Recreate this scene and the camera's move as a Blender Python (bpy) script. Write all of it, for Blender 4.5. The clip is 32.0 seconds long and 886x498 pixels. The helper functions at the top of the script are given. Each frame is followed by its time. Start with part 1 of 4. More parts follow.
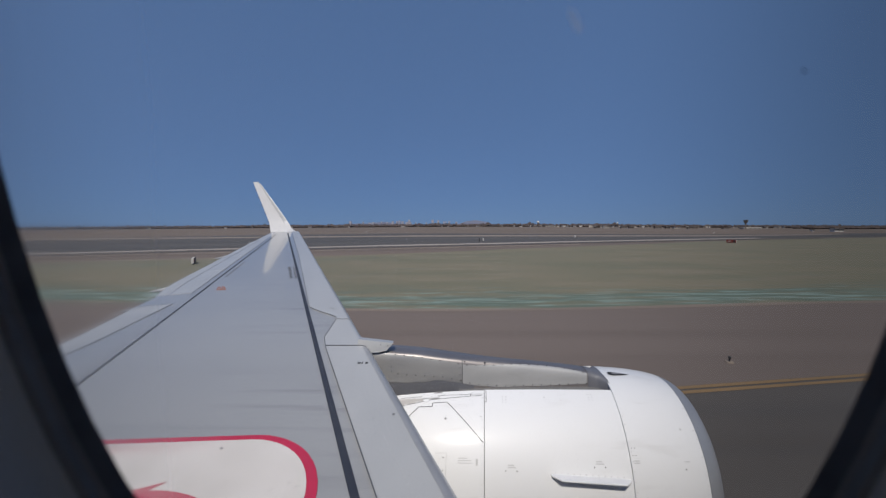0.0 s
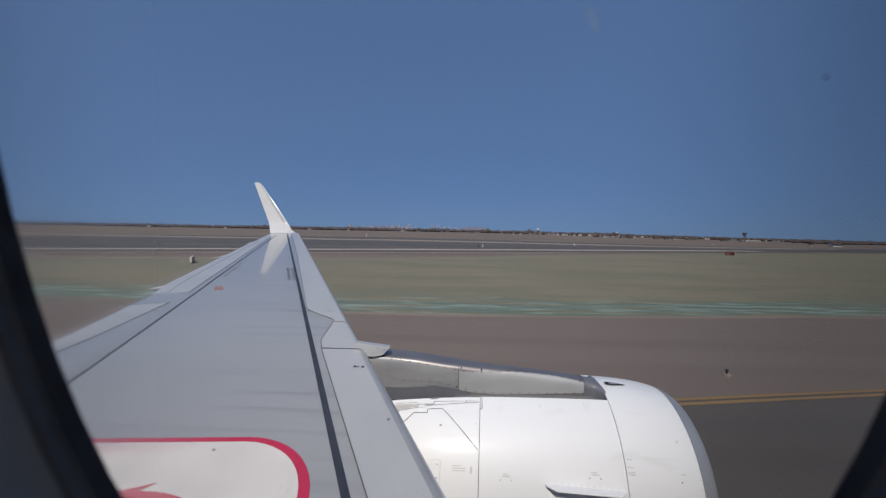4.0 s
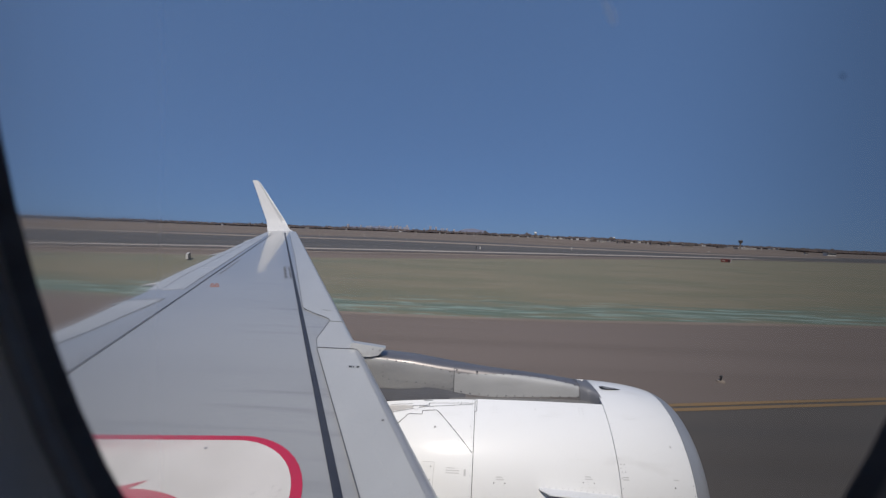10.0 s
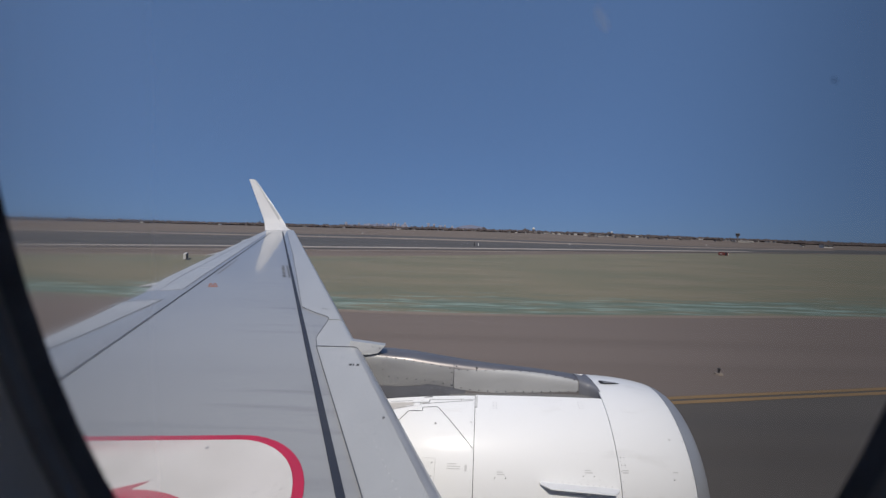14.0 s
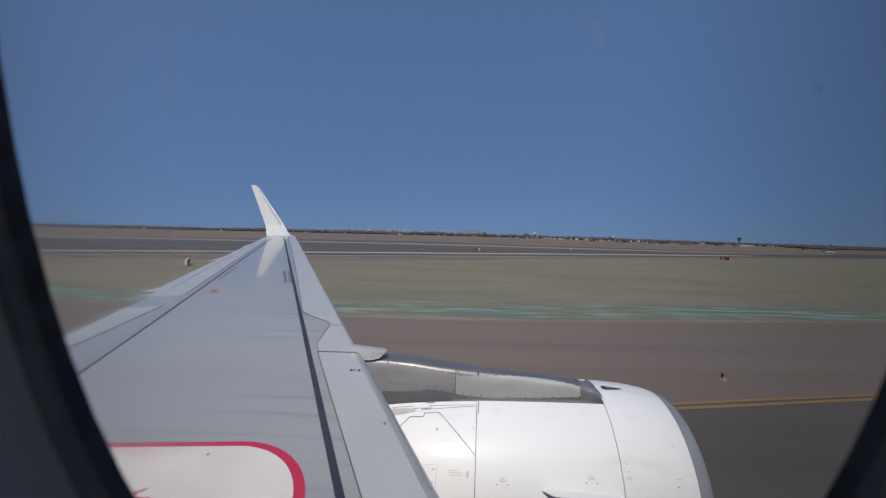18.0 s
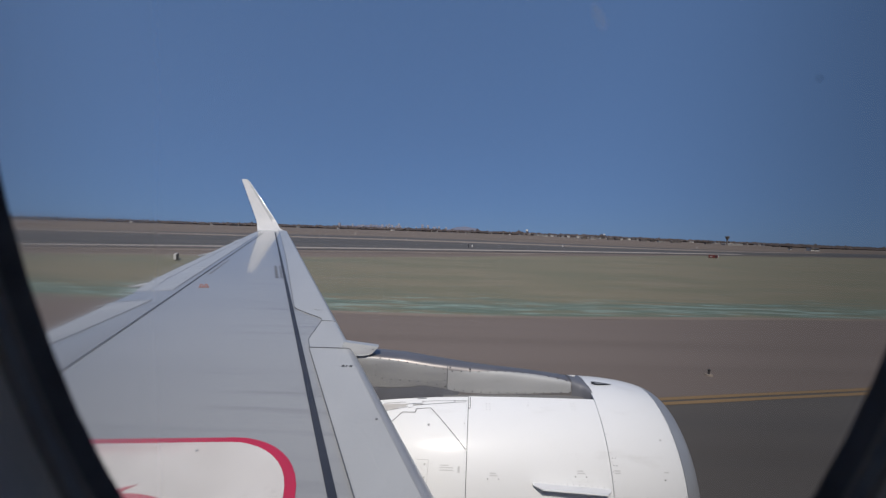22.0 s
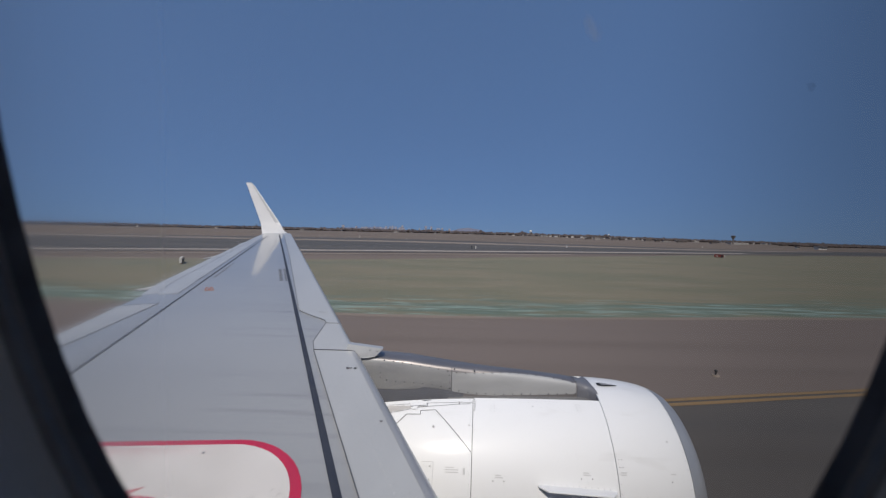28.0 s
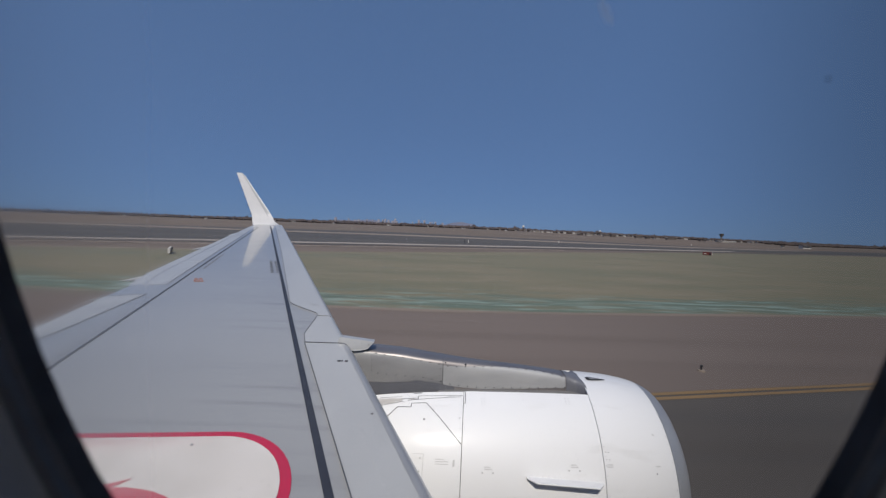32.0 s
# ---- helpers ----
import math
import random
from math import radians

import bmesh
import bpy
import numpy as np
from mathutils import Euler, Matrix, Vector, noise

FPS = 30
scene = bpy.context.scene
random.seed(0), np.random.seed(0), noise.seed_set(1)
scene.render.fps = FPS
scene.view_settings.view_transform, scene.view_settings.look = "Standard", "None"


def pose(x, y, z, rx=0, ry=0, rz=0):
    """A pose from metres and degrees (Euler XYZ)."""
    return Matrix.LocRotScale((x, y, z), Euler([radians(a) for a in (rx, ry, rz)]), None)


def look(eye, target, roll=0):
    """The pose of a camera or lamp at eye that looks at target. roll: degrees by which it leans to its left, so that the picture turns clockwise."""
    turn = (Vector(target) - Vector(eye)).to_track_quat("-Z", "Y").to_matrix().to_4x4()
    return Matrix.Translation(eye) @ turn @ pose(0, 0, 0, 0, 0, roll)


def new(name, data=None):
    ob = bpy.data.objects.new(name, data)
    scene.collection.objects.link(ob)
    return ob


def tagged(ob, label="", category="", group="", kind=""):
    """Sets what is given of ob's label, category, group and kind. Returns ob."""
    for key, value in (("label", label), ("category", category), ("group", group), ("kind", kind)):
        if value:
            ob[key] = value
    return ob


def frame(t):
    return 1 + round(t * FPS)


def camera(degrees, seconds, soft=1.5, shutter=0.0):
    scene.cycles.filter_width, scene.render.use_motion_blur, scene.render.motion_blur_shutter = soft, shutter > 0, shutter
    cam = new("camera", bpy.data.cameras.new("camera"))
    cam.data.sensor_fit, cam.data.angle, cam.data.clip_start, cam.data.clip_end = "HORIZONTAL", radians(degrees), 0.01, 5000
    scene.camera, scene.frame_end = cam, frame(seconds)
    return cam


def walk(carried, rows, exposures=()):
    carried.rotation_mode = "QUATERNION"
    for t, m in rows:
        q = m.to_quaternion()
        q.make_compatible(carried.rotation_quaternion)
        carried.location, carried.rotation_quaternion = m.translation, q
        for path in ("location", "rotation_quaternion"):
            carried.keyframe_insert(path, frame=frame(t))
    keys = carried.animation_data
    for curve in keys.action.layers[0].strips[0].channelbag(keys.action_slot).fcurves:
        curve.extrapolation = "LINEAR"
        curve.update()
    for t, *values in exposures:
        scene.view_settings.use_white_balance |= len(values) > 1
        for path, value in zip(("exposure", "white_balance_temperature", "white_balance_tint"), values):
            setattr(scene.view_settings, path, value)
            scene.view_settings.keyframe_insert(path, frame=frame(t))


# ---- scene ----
# Aircraft axes: x forward, y outboard over the port wing, z up from the taxiway.
cam = camera(103.0, 32.0, 1.35)
cam.data.dof.use_dof = True
cam.data.dof.focus_distance = 12.0
cam.data.dof.aperture_fstop = 6.8


def aim(eye, yaw, pitch, roll):
    a, b = radians(yaw), radians(pitch)
    way = Vector((-math.sin(a) * math.cos(b), math.cos(a) * math.cos(b), math.sin(b)))
    return look(eye, Vector(eye) + 2 * way, roll)


PATH = [
    (0, (0.0246, 0.0274, 4.3121), 1.53, -3.80, -0.43),
    (0.5, (0.0239, 0.0281, 4.3122), 1.68, -3.75, -0.27),
    (1, (0.0233, 0.0289, 4.3115), 1.90, -3.87, 0.27),
    (1.5, (0.0229, 0.0300, 4.3105), 1.31, -4.11, 0.71),
    (2, (0.0222, 0.0312, 4.3121), 0.92, -4.26, 0.56),
    (2.5, (0.0227, 0.0306, 4.3095), 0.92, -3.83, 0.98),
    (3, (0.0230, 0.0306, 4.3110), 1.22, -3.57, 0.87),
    (3.5, (0.0228, 0.0298, 4.3110), 1.36, -3.16, 0.92),
    (5.5, (0.0204, 0.0311, 4.3095), 1.05, -2.80, 1.50),
    (6, (0.0201, 0.0312, 4.3096), 0.79, -2.77, 1.66),
    (6.5, (0.0193, 0.0316, 4.3113), 0.77, -2.78, 1.78),
    (7, (0.0188, 0.0315, 4.3098), 0.84, -2.66, 1.87),
    (7.5, (0.0188, 0.0317, 4.3099), 0.87, -2.86, 2.13),
    (8, (0.0188, 0.0321, 4.3085), 0.77, -2.72, 2.15),
    (8.5, (0.0190, 0.0315, 4.3084), 0.71, -2.76, 2.03),
    (9, (0.0188, 0.0315, 4.3096), 0.73, -2.59, 2.04),
    (9.5, (0.0189, 0.0311, 4.3095), 0.86, -2.67, 2.08),
    (10, (0.0190, 0.0311, 4.3084), 1.01, -2.69, 2.16),
    (10.5, (0.0192, 0.0309, 4.3118), 1.16, -2.66, 1.78),
    (11, (0.0197, 0.0302, 4.3108), 1.35, -2.57, 1.75),
    (11.5, (0.0196, 0.0304, 4.3100), 1.40, -2.81, 1.66),
    (12, (0.0194, 0.0300, 4.3109), 1.38, -2.68, 1.29),
    (12.5, (0.0187, 0.0312, 4.3112), 1.04, -3.02, 1.71),
    (13, (0.0187, 0.0317, 4.3100), 0.65, -2.88, 1.60),
    (13.5, (0.0194, 0.0310, 4.3078), 0.51, -2.97, 1.71),
    (14, (0.0199, 0.0313, 4.3114), 0.73, -3.20, 1.45),
    (14.5, (0.0202, 0.0311, 4.3114), 0.81, -3.27, 1.23),
    (16.5, (0.0197, 0.0285, 4.3123), 1.24, -2.94, 1.43),
    (17, (0.0198, 0.0275, 4.3110), 1.25, -2.75, 1.56),
    (17.5, (0.0197, 0.0275, 4.3099), 1.18, -2.55, 1.58),
    (18, (0.0193, 0.0272, 4.3106), 0.92, -2.38, 1.29),
    (18.5, (0.0201, 0.0274, 4.3108), 0.80, -2.44, 1.14),
    (19, (0.0207, 0.0277, 4.3104), 0.86, -2.56, 1.00),
    (19.5, (0.0203, 0.0273, 4.3092), 0.81, -2.47, 1.36),
    (20, (0.0198, 0.0275, 4.3095), 0.70, -2.57, 1.41),
    (20.5, (0.0193, 0.0271, 4.3089), 0.59, -2.61, 1.51),
    (21, (0.0191, 0.0267, 4.3102), 0.53, -2.61, 1.65),
    (21.5, (0.0185, 0.0279, 4.3103), 0.05, -2.64, 1.59),
    (22, (0.0182, 0.0293, 4.3085), -0.27, -2.94, 1.76),
    (22.5, (0.0186, 0.0288, 4.3079), -0.25, -3.22, 1.83),
    (23, (0.0187, 0.0290, 4.3086), -0.27, -3.30, 1.91),
    (23.5, (0.0184, 0.0293, 4.3097), -0.35, -3.37, 1.84),
    (24, (0.0180, 0.0301, 4.3099), -0.48, -3.54, 1.80),
    (24.5, (0.0186, 0.0286, 4.3090), 0.43, -3.35, 1.96),
    (25, (0.0191, 0.0272, 4.3117), 0.76, -3.37, 1.91),
    (25.5, (0.0195, 0.0267, 4.3102), 0.50, -3.06, 1.80),
    (27.5, (0.0195, 0.0270, 4.3100), 0.59, -2.95, 1.94),
    (28, (0.0195, 0.0273, 4.3104), 0.32, -2.72, 1.31),
    (28.5, (0.0195, 0.0262, 4.3073), -0.05, -2.59, 1.78),
    (29, (0.0192, 0.0260, 4.3087), -0.49, -2.65, 1.97),
    (29.5, (0.0190, 0.0287, 4.3068), -0.77, -2.97, 1.70),
    (30, (0.0181, 0.0318, 4.3099), -0.61, -3.65, 1.69),
    (30.5, (0.0178, 0.0311, 4.3098), -0.27, -4.24, 1.53),
    (31, (0.0173, 0.0295, 4.3098), -0.34, -4.10, 1.79),
    (31.5, (0.0172, 0.0302, 4.3104), -0.69, -3.87, 1.94),
    (32, (0.0170, 0.0312, 4.3097), -0.90, -3.66, 2.17),
]
walk(cam, [(t, aim(eye, yaw, pitch, roll)) for t, eye, yaw, pitch, roll in PATH], [(0.0, -0.08, 6850, 10), (32.0, -0.08, 6850, 10)])

# ---- daylight ----
SUN_WAY = Vector((-0.075, -0.58, 0.81)).normalized()
world = bpy.data.worlds.new("sky")
scene.world = world
world.use_nodes = True
wn = world.node_tree.nodes
sky = wn.new("ShaderNodeTexSky")
sky.sky_type, sky.sun_disc = "NISHITA", False
sky.sun_elevation = math.asin(SUN_WAY.z)
sky.sun_rotation = math.atan2(SUN_WAY.x, SUN_WAY.y)
sky.altitude, sky.air_density, sky.dust_density, sky.ozone_density = 3000, 1.0, 0.35, 6.0
back = wn["Background"]
back.inputs["Strength"].default_value = 0.276
soft_sky, tint = wn.new("ShaderNodeGamma"), wn.new("ShaderNodeMix")
soft_sky.inputs["Gamma"].default_value = 0.20
tint.data_type, tint.blend_type = "RGBA", "MULTIPLY"
tint.inputs[0].default_value = 1.0
tint.inputs[7].default_value = (0.33, 0.567, 1.05, 1)
world.node_tree.links.new(sky.outputs[0], soft_sky.inputs["Color"])
world.node_tree.links.new(soft_sky.outputs[0], tint.inputs[6])
world.node_tree.links.new(tint.outputs[2], back.inputs["Color"])
sun = new("sun", bpy.data.lights.new("sun", "SUN"))
sun.data.energy, sun.data.angle, sun.data.color = 3.2, radians(0.53), (1.0, 0.96, 0.90)
sun.matrix_world = look((0, 0, 60), Vector((0, 0, 60)) - SUN_WAY)
scene.view_settings.exposure = 0.0


# ---- materials ----
def mat(name, base, rough=0.5, metal=0.0, grain=None, stain=None, bump=None, coat=0.0, spec=0.5, coat_rough=0.06):
    """A painted or mineral surface. grain and stain: (colour, scale, amount, stretch); bump: (scale, height, stretch)."""
    m = bpy.data.materials.new(name)
    m.use_nodes = True
    nt = m.node_tree
    b = nt.nodes["Principled BSDF"]
    b.inputs["Roughness"].default_value, b.inputs["Metallic"].default_value = rough, metal
    b.inputs["Coat Weight"].default_value, b.inputs["Coat Roughness"].default_value = coat, coat_rough
    b.inputs["Specular IOR Level"].default_value = spec
    geo = nt.nodes.new("ShaderNodeNewGeometry")

    def field(scale, stretch, detail=4.0, low=0.42, high=0.62):
        mp = nt.nodes.new("ShaderNodeMapping")
        mp.inputs["Scale"].default_value = stretch
        nt.links.new(geo.outputs["Position"], mp.inputs["Vector"])
        tex = nt.nodes.new("ShaderNodeTexNoise")
        tex.inputs["Scale"].default_value, tex.inputs["Detail"].default_value = scale, detail
        nt.links.new(mp.outputs[0], tex.inputs["Vector"])
        ramp = nt.nodes.new("ShaderNodeMapRange")
        ramp.inputs["From Min"].default_value, ramp.inputs["From Max"].default_value = low, high
        nt.links.new(tex.outputs["Fac"], ramp.inputs["Value"])
        return ramp.outputs[0]

    rgb = nt.nodes.new("ShaderNodeRGB")
    rgb.outputs[0].default_value = (*base, 1)
    out = rgb.outputs[0]
    for spec_row in (grain, stain):
        if spec_row:
            colour, scale, amount, stretch = spec_row[:4]
            lo, hi = spec_row[4:6] if len(spec_row) > 4 else (0.42, 0.66)
            f = field(scale, stretch, 5.0, lo, hi)
            k = nt.nodes.new("ShaderNodeMath")
            k.operation = "MULTIPLY"
            k.inputs[1].default_value = amount
            nt.links.new(f, k.inputs[0])
            mix = nt.nodes.new("ShaderNodeMix")
            mix.data_type = "RGBA"
            nt.links.new(k.outputs[0], mix.inputs[0])
            nt.links.new(out, mix.inputs[6])
            mix.inputs[7].default_value = (*colour, 1)
            out = mix.outputs[2]
    nt.links.new(out, b.inputs["Base Color"])
    if bump:
        scale, height, stretch = bump
        bp = nt.nodes.new("ShaderNodeBump")
        bp.inputs["Strength"].default_value, bp.inputs["Distance"].default_value = 1.0, height
        nt.links.new(field(scale, stretch, 6.0, 0.2, 0.8), bp.inputs["Height"])
        nt.links.new(bp.outputs[0], b.inputs["Normal"])
    return m


ONE, ALONG = (1, 1, 1), (0.12, 1, 1)
M_WING = mat("grey_wing_paint", (0.380, 0.383, 0.386), 0.32, 0.0, ((0.350, 0.354, 0.358), 0.8, 0.7, (0.5, 1.3, 1)),
             ((0.20, 0.20, 0.215), 1.9, 0.42, (0.09, 3.4, 1), 0.57, 0.78), None, 0.8)
M_SLAT = mat("light_grey_paint", (0.475, 0.482, 0.488), 0.34, 0.0, ((0.405, 0.41, 0.418), 2.2, 0.5, (1, 0.4, 1)),
             ((0.30, 0.30, 0.31), 22.0, 0.5, ONE, 0.66, 0.74), None, 0.35)
M_NOSE = mat("bare_metal_leading_edge", (0.42, 0.427, 0.443), 0.45, 0.2, ((0.35, 0.356, 0.372), 3.0, 0.7, (1, 0.5, 1)), ((0.20, 0.20, 0.21), 25.0, 0.4, ONE, 0.62, 0.74))
M_FLAP = mat("pale_grey_flap_paint", (0.44, 0.45, 0.46), 0.4, 0.0, ((0.36, 0.37, 0.39), 1.5, 0.6, (0.3, 1.5, 1)), None, None, 0.2)
M_WINGLET = mat("white_winglet_paint", (0.72, 0.71, 0.70), 0.3, 0.0, ((0.64, 0.62, 0.60), 2.0, 0.5, ONE), None, None, 0.4)
M_WHITE = mat("white_cowl_paint", (0.91, 0.915, 0.93), 0.5, 0.0, ((0.87, 0.873, 0.885), 1.6, 0.6, (0.5, 1, 1)),
              ((0.55, 0.53, 0.51), 7.0, 0.30, (0.3, 1, 1), 0.60, 0.80), None, 0.5, coat_rough=0.15)
M_CREAM = mat("cream_walkway_paint", (0.77, 0.727, 0.69), 0.55, 0.0, ((0.66, 0.62, 0.58), 3.0, 0.6, ONE), ((0.40, 0.37, 0.34), 14.0, 0.4, ONE, 0.66, 0.76))
M_RED = mat("red_marking_paint", (0.58, 0.030, 0.085), 0.5, 0.0, ((0.49, 0.032, 0.08), 6.0, 0.6, ONE))
M_LINE = mat("dark_sealant", (0.030, 0.034, 0.050), 0.6, 0.0, ((0.05, 0.055, 0.07), 5.0, 0.6, ONE))
M_SEAM = mat("dark_seam", (0.05, 0.052, 0.06), 0.7)
M_EDGE = mat("grey_panel_gap", (0.10, 0.105, 0.122), 0.6, 0.0, ((0.18, 0.183, 0.195), 4.0, 0.7, ONE))
M_SOFTSEAM = mat("grey_seam", (0.22, 0.225, 0.24), 0.6)
M_WORN = mat("chalky_worn_paint", (0.60, 0.58, 0.565), 0.6, 0.0, ((0.50, 0.48, 0.47), 12.0, 0.7, (0.4, 1, 1)))
M_LIP = mat("bare_metal_lip", (0.50, 0.51, 0.53), 0.44, 0.5, ((0.42, 0.43, 0.46), 3.0, 0.6, ONE))
M_METAL = mat("polished_titanium", (0.36, 0.332, 0.325), 0.46, 0.75, ((0.29, 0.272, 0.268), 3.0, 0.7, (1, 1, 3)), ((0.28, 0.26, 0.26), 5.0, 0.4, (0.3, 1, 1), 0.52, 0.7), (9.0, 0.0015, (0.4, 1, 1)))
M_SILVER = mat("grey_fairing_paint", (0.49, 0.49, 0.49), 0.42, 0.15, ((0.38, 0.383, 0.39), 2.2, 0.8, (0.5, 1, 1.6)), ((0.36, 0.36, 0.365), 6.0, 0.4, (0.25, 1, 1), 0.52, 0.72))
# Darker copy of M_SILVER: the rear panel's dimmer light is painted in.
M_REARPAN = mat("shaded_fairing_paint", (0.37, 0.368, 0.368), 0.45, 0.2, ((0.29, 0.29, 0.295), 2.6, 0.8, (0.5, 1, 1.6)), ((0.30, 0.30, 0.305), 6.0, 0.4, (0.25, 1, 1), 0.52, 0.72))
M_DARKPAN = mat("dark_grey_fairing", (0.185, 0.19, 0.215), 0.5, 0.1, ((0.15, 0.153, 0.172), 4.0, 0.6, ONE))
M_SILL = mat("dull_grey_sill", (0.22, 0.219, 0.222), 0.5, 0.2, ((0.165, 0.165, 0.17), 5.0, 0.7, (0.4, 1, 1)))
M_INSIDE = mat("dark_inner_liner", (0.03, 0.03, 0.033), 0.7)
M_ORANGE = mat("orange_marking", (0.36, 0.15, 0.10), 0.55)
M_PRINT = mat("dark_grey_stencil", (0.095, 0.095, 0.105), 0.6)
M_BAR = mat("grey_lettering", (0.19, 0.19, 0.20), 0.6)
M_PRINTSOFT = mat("soft_grey_stencil", (0.36, 0.36, 0.37), 0.6)
M_FAINT = mat("faint_grey_print", (0.62, 0.62, 0.63), 0.5)
M_ASPHALT = mat("taxiway_asphalt", (0.112, 0.101, 0.093), 0.9, 0.0, ((0.088, 0.076, 0.068), 0.35, 0.8, (0.10, 1.2, 1)),
                ((0.085, 0.078, 0.075), 0.6, 0.55, (0.05, 1.6, 1), 0.5, 0.7), (60.0, 0.004, ONE))
M_SHOULDER = mat("shoulder_asphalt", (0.185, 0.148, 0.129), 0.9, 0.0, ((0.166, 0.131, 0.112), 0.30, 0.6, (0.06, 1.5, 1)),
                 ((0.140, 0.112, 0.097), 0.45, 0.5, (0.03, 1.5, 1), 0.5, 0.70), (60.0, 0.004, ONE))
M_RUNWAY = mat("runway_asphalt", (0.086, 0.080, 0.074), 0.85, 0.0, ((0.106, 0.096, 0.086), 0.08, 0.8, (0.12, 1, 1)), ((0.05, 0.05, 0.05), 0.06, 0.6, (0.08, 1.6, 1), 0.5, 0.7))
M_DIRT = mat("brown_dirt", (0.175, 0.136, 0.110), 0.95, 0.0, ((0.135, 0.107, 0.092), 0.10, 0.8, (0.15, 1, 1)), ((0.21, 0.168, 0.137), 0.30, 0.6, (0.1, 1, 1), 0.5, 0.7))
M_SAND = mat("pale_sand", (0.23, 0.185, 0.150), 0.95, 0.0, ((0.165, 0.135, 0.112), 0.8, 0.9, (0.12, 1, 1)))
M_FIELD = mat("dry_field", (0.192, 0.146, 0.113), 0.95, 0.0, ((0.12, 0.098, 0.078), 0.012, 0.8, (0.3, 1, 1)), ((0.11, 0.10, 0.075), 0.03, 0.6, (0.25, 1, 1), 0.52, 0.7))
M_YELLOW = mat("worn_yellow_paint", (0.285, 0.180, 0.085), 0.75, 0.0, ((0.245, 0.16, 0.08), 2.5, 0.7, (0.3, 1, 1)), ((0.17, 0.13, 0.09), 9.0, 0.6, ONE, 0.56, 0.70))
M_WHITELINE = mat("worn_white_paint", (0.42, 0.365, 0.32), 0.85, 0.0, ((0.34, 0.295, 0.255), 0.3, 0.8, (0.1, 1, 1)))
M_DUST = mat("dusty_pale_band", (0.30, 0.245, 0.20), 0.95, 0.0, ((0.22, 0.175, 0.145), 0.4, 0.8, (0.1, 1, 1)))
M_TREE = mat("far_tree_foliage", (0.060, 0.050, 0.050), 0.9, 0.0, ((0.10, 0.076, 0.070), 0.06, 0.9, ONE, 0.38, 0.58), ((0.16, 0.12, 0.105), 0.012, 0.6, ONE, 0.52, 0.66))
M_SIGNWHITE = mat("sign_back_panel", (0.72, 0.69, 0.64), 0.5, 0.0, ((0.60, 0.57, 0.52), 3.0, 0.5, ONE))
M_SIGNRED = mat("red_sign_panel", (0.20, 0.040, 0.030), 0.5, 0.0, ((0.16, 0.035, 0.03), 4.0, 0.5, ONE))
M_DARK = mat("dark_plastic", (0.03, 0.03, 0.032), 0.6)
M_RUBBER = mat("black_window_seal", (0.125, 0.130, 0.155), 0.6, 0.0, ((0.05, 0.052, 0.06), 60.0, 0.6, ONE))
M_RETAINER = mat("dark_grey_retainer", (0.27, 0.262, 0.262), 0.6, 0.0, ((0.16, 0.157, 0.16), 60.0, 0.6, ONE))
M_LINING = mat("grey_cabin_plastic", (0.63, 0.615, 0.60), 0.6, 0.0, ((0.56, 0.55, 0.54), 30.0, 0.5, ONE), None, (400.0, 0.0003, ONE))
M_FARWALL = mat("far_building_plaster", (0.42, 0.40, 0.37), 0.9, 0.0, ((0.30, 0.28, 0.26), 0.05, 0.8, ONE))
M_FARROOF = mat("far_building_roof", (0.16, 0.13, 0.115), 0.9, 0.0, ((0.11, 0.10, 0.095), 0.08, 0.7, ONE))
M_TOWER = mat("tower_concrete", (0.20, 0.175, 0.16), 0.85, 0.0, ((0.14, 0.125, 0.115), 0.3, 0.7, ONE))
# Hill and town: distance haze is painted into these bluish base colours.
M_HILL = mat("haze_tinted_hill", (0.175, 0.185, 0.245), 1.0, 0.0, ((0.165, 0.172, 0.225), 0.004, 0.7, ONE))
M_HAZETOWN = mat("haze_tinted_plaster", (0.36, 0.36, 0.43), 1.0, 0.0, ((0.46, 0.45, 0.49), 0.03, 0.8, ONE))


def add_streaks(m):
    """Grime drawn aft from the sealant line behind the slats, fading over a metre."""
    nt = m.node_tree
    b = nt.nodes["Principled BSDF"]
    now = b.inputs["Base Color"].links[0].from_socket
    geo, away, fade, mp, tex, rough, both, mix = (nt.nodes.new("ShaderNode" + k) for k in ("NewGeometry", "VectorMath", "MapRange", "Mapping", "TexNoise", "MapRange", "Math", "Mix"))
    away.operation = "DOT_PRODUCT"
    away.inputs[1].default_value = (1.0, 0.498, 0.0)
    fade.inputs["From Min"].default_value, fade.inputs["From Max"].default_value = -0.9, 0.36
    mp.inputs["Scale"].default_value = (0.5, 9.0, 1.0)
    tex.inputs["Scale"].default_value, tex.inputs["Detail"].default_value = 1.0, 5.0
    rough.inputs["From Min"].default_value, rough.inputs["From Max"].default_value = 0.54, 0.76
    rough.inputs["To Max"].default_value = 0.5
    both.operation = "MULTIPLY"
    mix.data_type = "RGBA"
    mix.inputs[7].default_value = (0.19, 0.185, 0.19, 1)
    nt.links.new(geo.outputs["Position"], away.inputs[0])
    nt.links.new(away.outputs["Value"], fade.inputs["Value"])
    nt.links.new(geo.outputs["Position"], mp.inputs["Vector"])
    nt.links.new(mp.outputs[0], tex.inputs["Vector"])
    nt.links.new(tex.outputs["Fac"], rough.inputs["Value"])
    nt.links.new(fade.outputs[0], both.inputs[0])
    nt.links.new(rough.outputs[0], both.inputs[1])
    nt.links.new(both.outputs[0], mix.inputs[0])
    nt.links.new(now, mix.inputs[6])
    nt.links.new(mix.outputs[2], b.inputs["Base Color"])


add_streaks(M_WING)


